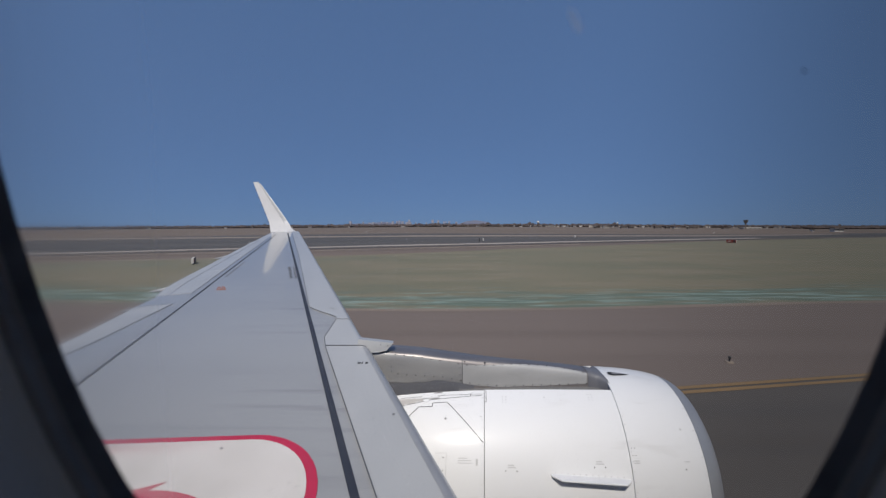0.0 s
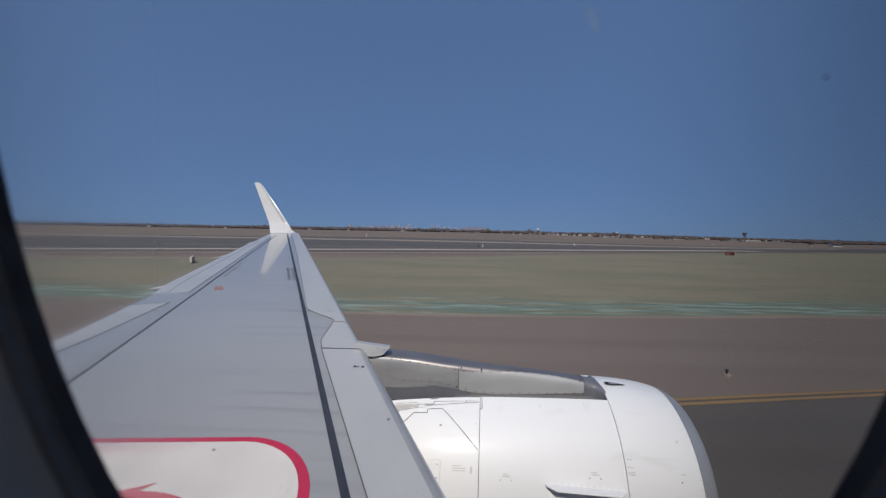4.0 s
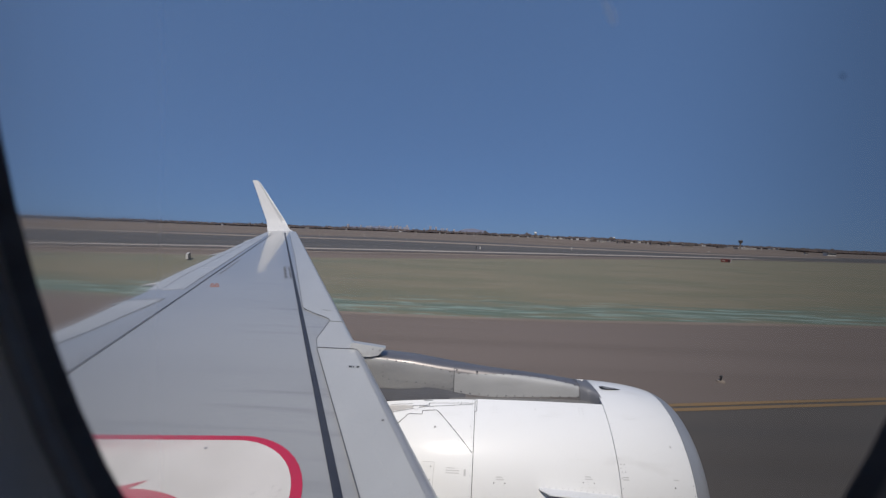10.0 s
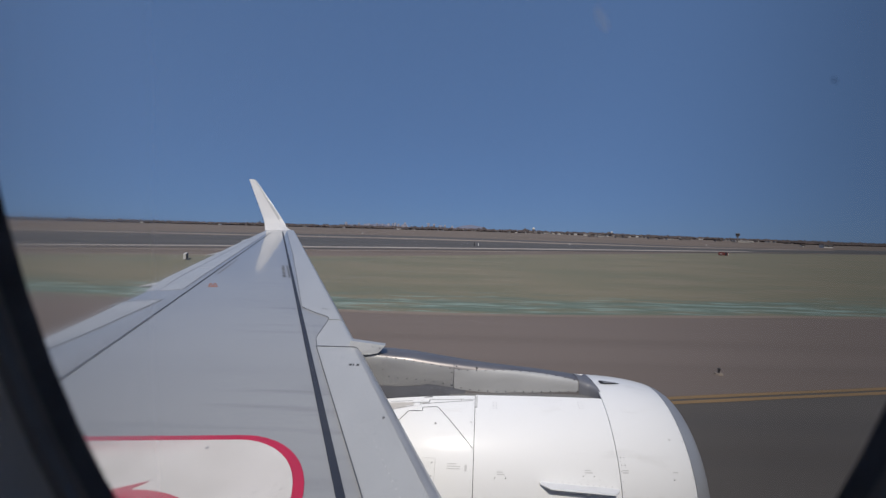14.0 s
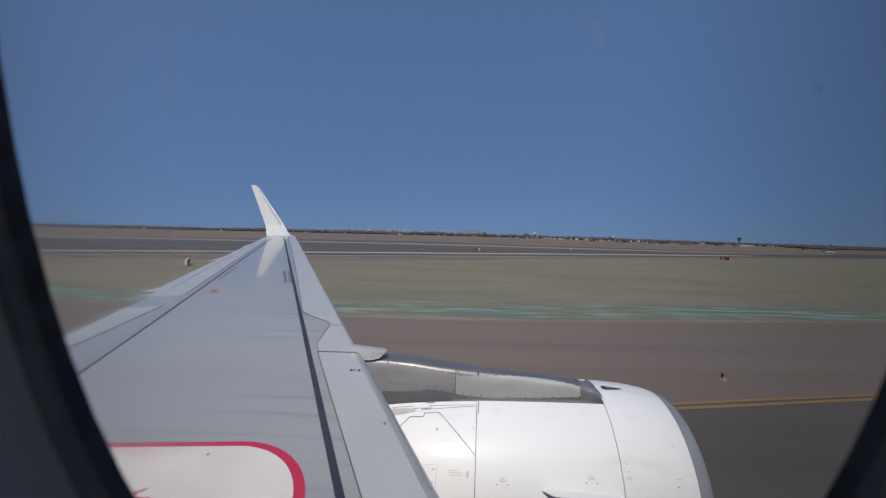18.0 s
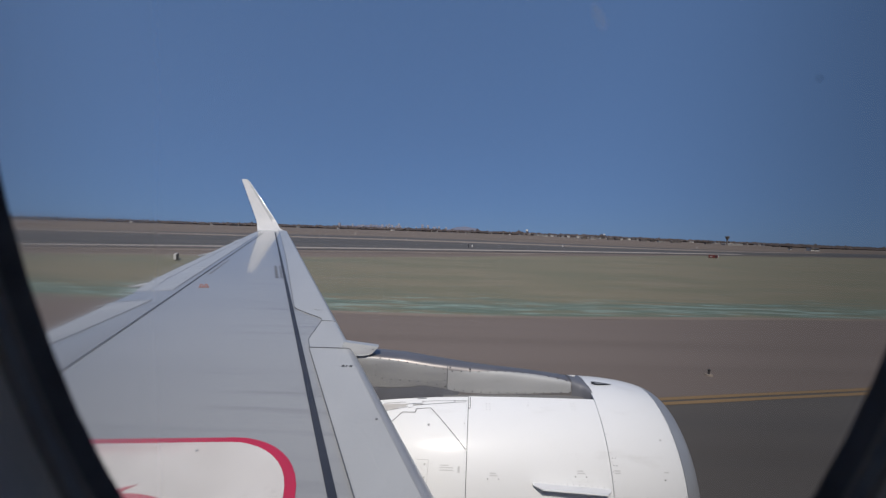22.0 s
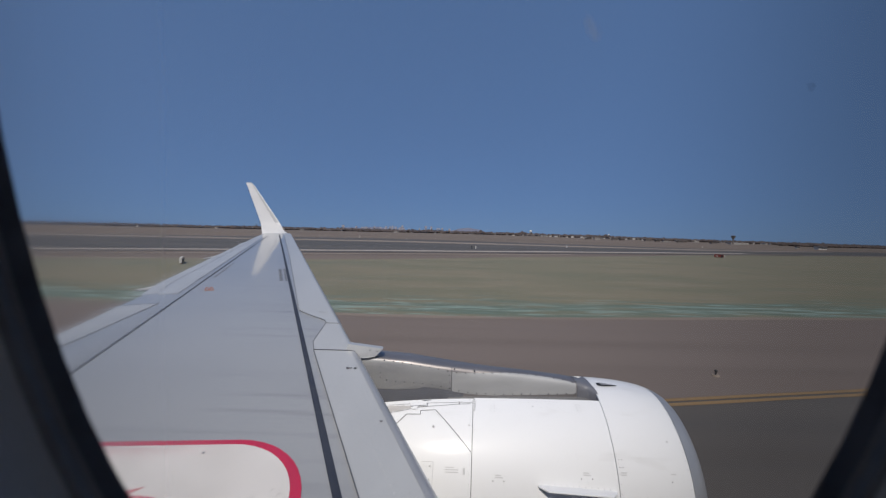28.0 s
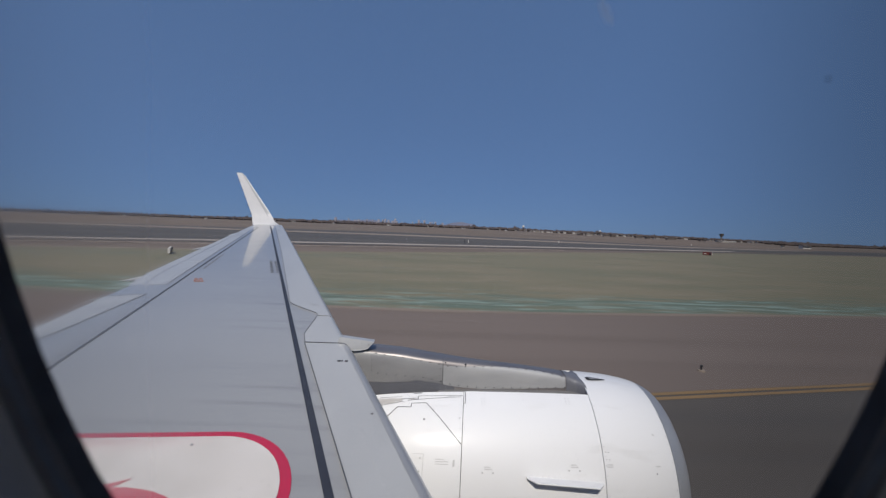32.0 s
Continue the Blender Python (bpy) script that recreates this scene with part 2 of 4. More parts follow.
def glass_material():
    """Acrylic pane, its tint darkened towards the edges as a painted vignette, with a dusty film on the rear half."""
    m = bpy.data.materials.new("window_acrylic")
    m.use_nodes = True
    nt = m.node_tree
    nt.nodes.remove(nt.nodes["Principled BSDF"])
    tr, gl, dust, film, mix, fr = (nt.nodes.new("ShaderNode" + k) for k in ("BsdfTransparent", "BsdfGlossy", "BsdfTranslucent", "MixShader", "MixShader", "Fresnel"))
    tr.inputs["Color"].default_value = (0.97, 0.98, 0.985, 1)
    dust.inputs["Color"].default_value = (0.86, 0.78, 0.70, 1)
    gl.inputs["Roughness"].default_value = 0.02
    fr.inputs["IOR"].default_value = 1.25
    geo, sep, ramp, tex, mul, amount = (nt.nodes.new("ShaderNode" + k) for k in ("NewGeometry", "SeparateXYZ", "MapRange", "TexNoise", "Math", "Math"))
    ramp.inputs["From Min"].default_value, ramp.inputs["From Max"].default_value = 0.06, -0.10
    ramp.inputs["To Min"].default_value, ramp.inputs["To Max"].default_value = 0.05, 1.0
    tex.inputs["Scale"].default_value, tex.inputs["Detail"].default_value = 16.0, 3.0
    mul.operation, amount.operation = "MULTIPLY", "MULTIPLY"
    amount.inputs[1].default_value = 0.12
    # Radial falloff in the transparent colour paints the vignette onto the pane.
    round_off, span, vignette, tone = (nt.nodes.new("ShaderNode" + k) for k in ("VectorMath", "VectorMath", "MapRange", "Mix"))
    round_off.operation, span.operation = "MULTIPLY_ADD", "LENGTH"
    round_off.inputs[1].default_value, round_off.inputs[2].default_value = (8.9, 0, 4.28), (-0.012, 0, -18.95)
    vignette.interpolation_type = "SMOOTHSTEP"
    vignette.inputs["From Min"].default_value, vignette.inputs["From Max"].default_value = 0.58, 1.30
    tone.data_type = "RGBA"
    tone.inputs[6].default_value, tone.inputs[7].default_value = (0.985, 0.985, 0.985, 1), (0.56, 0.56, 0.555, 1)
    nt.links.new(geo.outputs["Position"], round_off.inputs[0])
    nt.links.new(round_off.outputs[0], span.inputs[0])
    nt.links.new(span.outputs["Value"], vignette.inputs["Value"])
    nt.links.new(vignette.outputs[0], tone.inputs[0])
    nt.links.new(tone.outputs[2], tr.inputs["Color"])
    nt.links.new(geo.outputs["Position"], sep.inputs[0])
    nt.links.new(sep.outputs["X"], ramp.inputs["Value"])
    nt.links.new(geo.outputs["Position"], tex.inputs["Vector"])
    nt.links.new(ramp.outputs[0], mul.inputs[0])
    nt.links.new(tex.outputs["Fac"], mul.inputs[1])
    nt.links.new(mul.outputs[0], amount.inputs[0])
    nt.links.new(amount.outputs[0], film.inputs[0])
    worn, scuff, part_way = (nt.nodes.new("ShaderNode" + k) for k in ("BsdfRefraction", "MapRange", "MixShader"))
    worn.inputs["IOR"].default_value, worn.inputs["Roughness"].default_value = 1.02, 0.55
    scuff.inputs["From Min"].default_value, scuff.inputs["From Max"].default_value = -0.035, -0.085
    scuff.inputs["To Max"].default_value = 0.6
    nt.links.new(tone.outputs[2], worn.inputs["Color"])
    nt.links.new(sep.outputs["X"], scuff.inputs["Value"])
    nt.links.new(scuff.outputs[0], part_way.inputs[0])
    nt.links.new(tr.outputs[0], part_way.inputs[1])
    nt.links.new(worn.outputs[0], part_way.inputs[2])
    nt.links.new(part_way.outputs[0], film.inputs[1])
    nt.links.new(dust.outputs[0], film.inputs[2])
    nt.links.new(fr.outputs[0], mix.inputs[0])
    nt.links.new(film.outputs[0], mix.inputs[1])
    nt.links.new(gl.outputs[0], mix.inputs[2])
    nt.links.new(mix.outputs[0], nt.nodes["Material Output"].inputs["Surface"])
    return m


M_GLASS = glass_material()


def smear_material():
    m = bpy.data.materials.new("greasy_smear")
    m.use_nodes = True
    nt = m.node_tree
    nt.nodes.remove(nt.nodes["Principled BSDF"])
    tr, gl, mix = (nt.nodes.new("ShaderNode" + k) for k in ("BsdfTransparent", "BsdfTranslucent", "MixShader"))
    gl.inputs["Color"].default_value = (0.9, 0.9, 0.9, 1)
    mix.inputs[0].default_value = 0.30
    nt.links.new(tr.outputs[0], mix.inputs[1])
    nt.links.new(gl.outputs[0], mix.inputs[2])
    nt.links.new(mix.outputs[0], nt.nodes["Material Output"].inputs["Surface"])
    return m


M_SMEAR = smear_material()


def grass_material():
    """Dry olive turf with pale and brown patches and a broken turquoise stain along the asphalt edge."""
    m = mat("dry_turf", (0.203, 0.180, 0.122), 0.95, 0.0, ((0.160, 0.157, 0.105), 0.15, 0.85, (0.32, 1, 1), 0.40, 0.60),
            ((0.228, 0.196, 0.140), 0.45, 0.65, (0.26, 1, 1), 0.50, 0.65), (5.0, 0.03, (0.4, 1, 1)))
    nt = m.node_tree
    b = nt.nodes["Principled BSDF"]
    now = b.inputs["Base Color"].links[0].from_socket
    at = nt.nodes.new("ShaderNodeAttribute")
    at.attribute_name = "stain"
    geo = nt.nodes.new("ShaderNodeNewGeometry")
    for scale, stretch, colour, swing, low, high in ((1.3, 0.3, (0.145, 0.142, 0.096), 1.6, 0.42, 0.75), (0.9, 0.17, (0.106, 0.150, 0.120), 3.2, 0.22, 0.90), (1.9, 0.13, (0.235, 0.320, 0.285), 4.4, 0.68, 1.2)):
        mp = nt.nodes.new("ShaderNodeMapping")
        mp.inputs["Scale"].default_value = (stretch, 1, 1)
        nt.links.new(geo.outputs["Position"], mp.inputs["Vector"])
        tex = nt.nodes.new("ShaderNodeTexNoise")
        tex.inputs["Scale"].default_value, tex.inputs["Detail"].default_value, tex.inputs["Roughness"].default_value = scale, 6, 0.65
        nt.links.new(mp.outputs[0], tex.inputs["Vector"])
        swung = nt.nodes.new("ShaderNodeMath")
        swung.operation = "MULTIPLY_ADD"
        swung.inputs[1].default_value, swung.inputs[2].default_value = swing, -swing / 2
        nt.links.new(tex.outputs["Fac"], swung.inputs[0])
        add = nt.nodes.new("ShaderNodeMath")
        add.operation = "ADD"
        nt.links.new(swung.outputs[0], add.inputs[1])
        if scale == 1.3:
            add.inputs[0].default_value = 0.35
        else:
            nt.links.new(at.outputs["Fac"], add.inputs[0])
        rg = nt.nodes.new("ShaderNodeMapRange")
        rg.inputs["From Min"].default_value, rg.inputs["From Max"].default_value = low, high
        rg.inputs["To Max"].default_value = 0.55 if scale == 1.3 else 0.9
        nt.links.new(add.outputs[0], rg.inputs["Value"])
        mix = nt.nodes.new("ShaderNodeMix")
        mix.data_type = "RGBA"
        nt.links.new(rg.outputs[0], mix.inputs[0])
        nt.links.new(now, mix.inputs[6])
        mix.inputs[7].default_value = (*colour, 1)
        now = mix.outputs[2]
    nt.links.new(now, b.inputs["Base Color"])
    return m


M_GRASS = grass_material()


# ---- mesh helpers ----
def mesh_of(name, verts, faces, material, smooth=False):
    me = bpy.data.meshes.new(name)
    me.from_pydata([tuple(v) for v in verts], [], faces)
    me.materials.append(material)
    if smooth:
        me.polygons.foreach_set("use_smooth", [True] * len(me.polygons))
        me.set_sharp_from_angle(angle=radians(35))
    me.update()
    return me


def thing(name, data=None, label="", category="", group="", kind=""):
    return tagged(new(name, data), label, category, group, kind)


def child(name, me, parent, label=""):
    ob = new(name, me)
    ob.parent = parent
    return tagged(ob, label) if label else ob


def part(name, bm, material, parent, label="", smooth=False):
    me = bpy.data.meshes.new(name)
    bm.to_mesh(me)
    bm.free()
    me.materials.append(material)
    if smooth:
        me.polygons.foreach_set("use_smooth", [True] * len(me.polygons))
    return child(name, me, parent, label)


def grid_faces(rows, cols, wrap=False):
    out = []
    for i in range(rows - 1):
        for j in range(cols if wrap else cols - 1):
            k = (j + 1) % cols
            out.append((i * cols + j, i * cols + k, (i + 1) * cols + k, (i + 1) * cols + j))
    return out


def shell(verts_rows, thick):
    """A grid of points given by rows, closed into a thin plate that lies thick below itself along z."""
    rows, cols = len(verts_rows), len(verts_rows[0])
    top = [Vector(v) for row in verts_rows for v in row]
    low = [v - Vector((0, 0, thick)) for v in top]
    n = len(top)
    faces = grid_faces(rows, cols) + [tuple(reversed([i + n for i in f])) for f in grid_faces(rows, cols)]
    rim = [j for j in range(cols)] + [i * cols + cols - 1 for i in range(1, rows)]
    rim += [(rows - 1) * cols + j for j in range(cols - 2, -1, -1)] + [i * cols for i in range(rows - 2, 0, -1)]
    faces += [(a, a + n, b + n, b) for a, b in zip(rim, rim[1:] + rim[:1])]
    return top + low, faces


def box(bm, lo, hi, bevel=0.0):
    made = bmesh.ops.create_cube(bm, size=1.0)["verts"]
    for v in made:
        v.co = Vector([lo[i] + (v.co[i] + 0.5) * (hi[i] - lo[i]) for i in range(3)])
    if bevel:
        edges = list({e for v in made for e in v.link_edges})
        bmesh.ops.bevel(bm, geom=edges, offset=bevel, segments=2, affect="EDGES", profile=0.5)
    return made


def boxed(lo, hi, bevel=0.0):
    bm = bmesh.new()
    box(bm, lo, hi, bevel)
    return bm


def rod(bm, a, b, r0, r1=None, sides=10):
    a, b = Vector(a), Vector(b)
    m = Matrix.Translation((a + b) / 2) @ (b - a).to_track_quat("Z", "Y").to_matrix().to_4x4()
    bmesh.ops.create_cone(bm, cap_ends=True, segments=sides, radius1=r0, radius2=r0 if r1 is None else r1, depth=(b - a).length, matrix=m)


def lerp_table(table, y):
    for (a, va), (b, vb) in zip(table, table[1:]):
        if y <= b:
            return va + (vb - va) * (y - a) / (b - a)
    return table[-1][1]


# ---- ground ----
def fall(x):
    """The airfield drops gently ahead of the aircraft."""
    s = max(0.0, x - 60.0)
    return -0.0125 * s * s / (s + 60.0)


def strip(name, material, xs, low, high, lift, rows=6, wobble=0.0, freq=0.05, smooth=True):
    """A sheet of ground between two lines y = low(x) and y = high(x)."""
    verts = []
    for j in range(rows):
        for x in xs:
            k = j / (rows - 1)
            a = low(x) + wobble * noise.noise((x * freq, 3.1, lift * 90))
            b = high(x) + wobble * noise.noise((x * freq, 9.7, lift * 90))
            verts.append((x, a + (b - a) * k, fall(x) + lift))
    return mesh_of(name, verts, grid_faces(rows, len(xs)), material, smooth)


NEAR_X = [-160 + 4 * i for i in range(121)]
FAR_X = [-2400, -1200, -600, -400, -300, -220] + NEAR_X[::3] + [380, 480, 640, 900, 1300, 2000, 3000]
ground_x = [-4800, -3600, -2400, -1200, -600, -300, -150, 0, 40] + [60 + 12 * i for i in range(12)] + [240, 320, 440, 600, 900, 1400, 2200, 3400, 4800]
ground_y = [-1500, -500, -120, -30, 0, 12, 25, 50, 100, 200, 400, 800, 1500, 2500, 3500, 4800]
gv = [(x, y, fall(x) - 0.06) for y in ground_y for x in ground_x]
thing("ground", mesh_of("ground", gv, grid_faces(len(ground_y), len(ground_x)), M_FIELD, True), "dry brown open airfield ground reaching to the horizon", "ground", kind="structure")

GRASS_LOW = ((-160, 25.0), (-60, 23.0), (-22, 20.2), (-12, 18.7), (-5, 17.75), (2, 17.7), (8, 18.2), (14, 18.9), (22, 19.7), (60, 21.5), (330, 25.0))
GRASS_END = ((-160, 24.95), (-84, 24.95), (-70, 33.0), (-49, 43.0), (-38, 46.5), (-19, 49.5), (-8, 54.5), (7, 62.0), (23, 69.0), (54, 83.5), (97, 101.0), (146, 119.5), (330, 183.0))
RUNWAY_NEAR = ((-160, 30.0), (-67, 59.5), (-53, 65.8), (-42, 69.6), (-28, 72.6), (-12, 78.0), (8, 83.2), (30, 89.9), (64, 98.8), (85, 105.6), (135, 121.3), (330, 186.0), (3000, 1200.0))
RUNWAY_FAR = ((-2400, 150.0), (-173, 160.0), (-100, 186.0), (-32, 205.0), (20, 186.0), (55, 169.0), (98, 155.0), (137, 158.0), (214, 193.0), (320, 240.0), (3000, 1300.0))
FAR_BAND = ((-300, 150.0), (-155, 139.0), (-80, 144.0), (-23, 149.5), (13, 145.5), (44, 136.5), (83, 130.0), (124, 141.0), (196, 176.0), (330, 238.0))


def eased(table, x):
    """A soft line through the table's corners."""
    return (lerp_table(table, x - 5) + lerp_table(table, x) + lerp_table(table, x + 5)) / 3


def grass_low(x):
    return eased(GRASS_LOW, max(-150, min(320, x)))


def grass_high(x):
    return eased(GRASS_END, max(-150, min(320, x)))


def white_line(x):
    return eased(RUNWAY_NEAR, x) if x > -155 else 30.5


def runway_far(x):
    return lerp_table(RUNWAY_FAR, x)


def far_band(x):
    return eased(FAR_BAND, max(-290, x))


def yellow_line(x):
    return 8.02 + 0.15 * max(-20.0, min(60.0, x))


def asphalt_joint(x):
    return yellow_line(x) + 0.42


thing("taxiway", strip("taxiway", M_ASPHALT, NEAR_X, lambda x: -13.5, asphalt_joint, -0.02), "worn grey-brown asphalt taxiway under the aircraft", "taxiway", kind="structure")
thing("taxiway_shoulder", strip("taxiway_shoulder", M_SHOULDER, NEAR_X, asphalt_joint, lambda x: grass_low(x) + 0.25, -0.02), "brown stained asphalt shoulder beside the taxiway", "shoulder", kind="structure")
TURF_X = [x for x in NEAR_X if x >= -84]


def turf():
    rows, verts, stain = 44, [], []
    for j in range(rows):
        k = (j / (rows - 1)) ** 1.8
        for x in TURF_X:
            a = grass_low(x) + 0.25 * noise.noise((x * 0.2, 1.3, 0))
            b = grass_high(x) + 1.2 * noise.noise((x * 0.07, 4.4, 0))
            y = a + (b - a) * k
            verts.append((x, y, fall(x) - 0.016 + 0.05 * min(1, k * 8)))
            edge = math.exp(-(((y - a - 1.9) / 2.9) ** 2))
            rear = 0.35 * math.exp(-(((y - b + 6) / 4.0) ** 2)) * max(0.0, min(1.0, (0 - x) / 20))
            start = 0.45 * max(0.0, min(1.0, (-48 - x) / 22))
            stain.append(0.76 * edge + rear + start * (0.4 + 0.6 * noise.noise((x * 0.06, y * 0.25, 0))))
    me = mesh_of("grass", verts, grid_faces(rows, len(TURF_X)), M_GRASS, True)
    at = me.attributes.new("stain", "FLOAT", "POINT")
    at.data.foreach_set("value", stain)
    return me


thing("grass", turf(), "patchy dry olive turf with turquoise stains along the asphalt", "grass", kind="stuff")
thing("sand_verge", strip("sand_verge", M_SAND, TURF_X, lambda x: grass_low(x) - 0.25, lambda x: grass_low(x) + 0.3, -0.013, 2, 0.15, 0.3), "thin pale sandy rim between asphalt and turf", "verge", kind="structure")
thing("dirt_strip", strip("dirt_strip", M_DIRT, NEAR_X, lambda x: grass_high(x) - 0.5, lambda x: white_line(x), -0.03, 4, 0.8), "bare brown dirt strip beyond the turf", "dirt", kind="structure")
thing("runway", strip("runway", M_RUNWAY, FAR_X, white_line, runway_far, -0.01, 6), "dark grey asphalt runway crossing the distance", "runway", kind="structure")
for off, wide, paint, last, label in ((-2.2, 4.4, M_WHITELINE, 64, "worn pale runway edge line"), (-12.6, 1.9, M_DUST, 48, "thin pale dust band by the runway"), (-7.4, 3.6, M_RUNWAY, 76, "thin dark asphalt strip along the runway edge")):
    thing("edge_line", strip("edge_line", paint, NEAR_X[:last], lambda x: white_line(x) + off, lambda x: white_line(x) + off + wide, 0.012 if off > -8 else 0.02, 2, 0.25, 0.08), label, "marking", kind="structure")
thing("edge_line", strip("edge_line", M_DUST, NEAR_X[:36], lambda x: grass_high(x) + 0.2, lambda x: grass_high(x) + 1.3, 0.02, 2, 0.3, 0.15), "pale dusty band beside the turf", "marking", kind="structure")
thing("centre_strip", strip("centre_strip", M_DUST, [-290, -240, -200] + NEAR_X[:88:2], lambda x: far_band(x) - 8.5 + 0.03 * max(0, x), lambda x: far_band(x) + 8.5 - 0.03 * max(0, x), 0.02, 2, 0.8, 0.03), "worn pale strip along the runway", "marking", kind="structure")
for off in (0.0, 0.245):
    thing("taxiway_edge_line", strip("taxiway_edge_line", M_YELLOW, [-30 + 1.5 * i for i in range(50)], lambda x: yellow_line(x) + off, lambda x: yellow_line(x) + off + 0.15, -0.012, 2, 0.02, 0.6), "worn yellow double taxiway edge stripe", "marking", "taxiway edge stripes", "structure")


# ---- aircraft wing ----
TIP_Y, ROOT_Y = 14.95, -0.5


def lead(y):
    return 1.03 - 0.506 * y


def trail(y):
    return lerp_table(((0.0, -4.6), (4.05, -4.62), (5.15, -4.88), (5.5, -4.98), (5.9, -5.06), (6.7, -5.41), (15.3, -7.80)), y)


def plane_z(y):
    return 3.07 + 0.1005 * (y - 4.61)


def nose(y):
    c = lead(y) - trail(y)
    return 0.02 + 0.018 * c, 0.025 + 0.016 * c


def top_z(x, y, lift=0.0):
    """The wing's upper skin: nearly flat, rounded off at the leading edge and easing down at the rear."""
    r, h = nose(y)
    s = lead(y) - x
    c = lead(y) - trail(y)
    k = min(1.0, max(0.0, (r - s) / r))
    z = plane_z(y) - h * (1 - math.sqrt(max(0.0, 1 - k * k)))
    u = max(0.0, s / c - 0.62)
    return z - 0.16 * c * u * u + lift


def under_z(u, y):
    r, h = nose(y)
    c = lead(y) - trail(y)
    return plane_z(y) - h * (1 - u) - 0.075 * c * math.sin(math.pi * u**0.6) - 0.16 * c * max(0, u - 0.62) ** 2 - 0.012


STATIONS = [ROOT_Y + (TIP_Y - ROOT_Y) * i / 44 for i in range(45)]


def wing_skin():
    verts, cols = [], 0
    for y in STATIONS:
        c, (r, h) = lead(y) - trail(y), nose(y)
        upper = [c - (c - r) * i / 14 for i in range(14)] + [r * (1 - math.sin(math.pi / 2 * i / 10)) for i in range(11)]
        ring = [(lead(y) - s, y, top_z(lead(y) - s, y)) for s in upper]
        ring += [(lead(y) - u * c, y, under_z(u, y)) for u in (0.012, 0.05, 0.12, 0.25, 0.4, 0.6, 0.8, 0.999)]
        cols = len(ring)
        verts += ring
    faces = grid_faces(len(STATIONS), cols, True)
    faces += [tuple(range(cols)), tuple(range((len(STATIONS) - 1) * cols, len(STATIONS) * cols))[::-1]]
    return mesh_of("wing_box", verts, faces, M_WING, True)


wing = thing("aircraft_wing", None, "grey airliner wing with pale slats and upturned white winglet", "wing")
wing_box = child("wing_box", wing_skin(), wing, "smooth grey upper wing skin with faint streaks")


def line_strip(xf, ya, yb, wide, lift=0.006, n=30):
    rows = []
    for i in range(n):
        y = ya + (yb - ya) * i / (n - 1)
        rows.append([(xf(y) + d * wide / 2, y, top_z(xf(y) + d * wide / 2, y, lift)) for d in (-1, 1)])
    return shell(rows, 0.004)


def skin_panel(name, ya, yb, fore, aft, material, lift=0.006, label="", n=24, m=14, round_nose=False, thick=0.004):
    """A panel that follows the upper skin between two edges; round_nose carries it round the leading edge."""
    rows = []
    for i in range(n):
        y = ya + (yb - ya) * i / (n - 1)
        a, b = aft(y), fore(y)
        row = []
        for j in range(m):
            k = j / (m - 1)
            k = math.sin(math.pi / 2 * k) if round_nose else k
            x = a + (b - a) * k
            row.append((x + (lift if round_nose and k > 0.98 else 0), y, top_z(x, y, lift)))
        if round_nose:
            r, h = nose(y)
            row += [(lead(y) + lift - 0.01 * q * q, y, plane_z(y) - h - 0.04 * q) for q in (1, 2, 3)]
        rows.append(row)
    v, f = shell(rows, thick)
    return child(name, mesh_of(name, v, f, material, True), wing_box, label)


SLAT_OUT = [(4.62, -1.53), (4.717, -1.568), (4.87, -1.80), (5.0, -1.974), (5.117, -2.096), (9.19, -4.02), (13.17, -5.965), (14.9, -6.80)]
PYLON_EDGE = [(3.80, -1.38), (4.037, -1.48), (4.29, -1.50), (4.62, -1.53)]


def slat_in_edge(y):
    return 0.555 - 0.511 * y


skin_panel("slat", 0.2, 3.80, lead, slat_in_edge, M_SLAT, 0.010, "pale grey inboard leading edge slat", 30, 18, True, 0.006)
skin_panel("pylon_panel", 3.815, 4.612, lead, lambda y: lerp_table(PYLON_EDGE, y), M_SLAT, 0.008, "pale leading edge panel above the engine pylon", 12, 14, True)
for ya, yb in ((4.62, 7.6), (7.603, 10.4), (10.403, 12.8), (12.803, 14.9)):
    skin_panel("slat", ya, yb, lead, lambda y: lerp_table(SLAT_OUT, y), M_SLAT, 0.010, "pale grey outboard leading edge slat", 44, 16, True, 0.006)

for ya, yb, reach in ((0.2, 3.80, 1.0), (4.62, 7.6, 0.6), (7.603, 10.4, 0.55), (10.403, 12.8, 0.55), (12.803, 14.9, 0.55)):
    skin_panel("leading_edge", ya, yb, lead, lambda y: lead(y) - reach * nose(y)[0], M_NOSE, 0.0125, "dull bare metal slat leading edge", 24, 8, True, 0.002)


def strip_part(name, xf, ya, yb, wide, material, label="", lift=0.006, n=30):
    v, f = line_strip(xf, ya, yb, wide, lift, n)
    return child(name, mesh_of(name, v, f, material), wing_box, label)


def front_line(y):
    return 0.41 - 0.498 * y


def rear_line(y):
    return -2.34 - 0.335 * y


strip_part("sealant_line", front_line, 0.3, 14.3, 0.055, M_LINE, "dark blue-black sealant line behind the slats")
strip_part("sealant_line", rear_line, 0.3, 13.9, 0.029, M_LINE, "dark sealant line ahead of the spoilers")
strip_part("panel_seam", slat_in_edge, 0.3, 3.79, 0.008, M_EDGE, lift=0.0165)
strip_part("panel_seam", lambda y: lerp_table(SLAT_OUT, y), 4.62, 13.5, 0.007, M_EDGE, lift=0.0165, n=110)
strip_part("panel_seam", lambda y: lerp_table(PYLON_EDGE, y), 3.81, 4.61, 0.007, M_EDGE, lift=0.012)


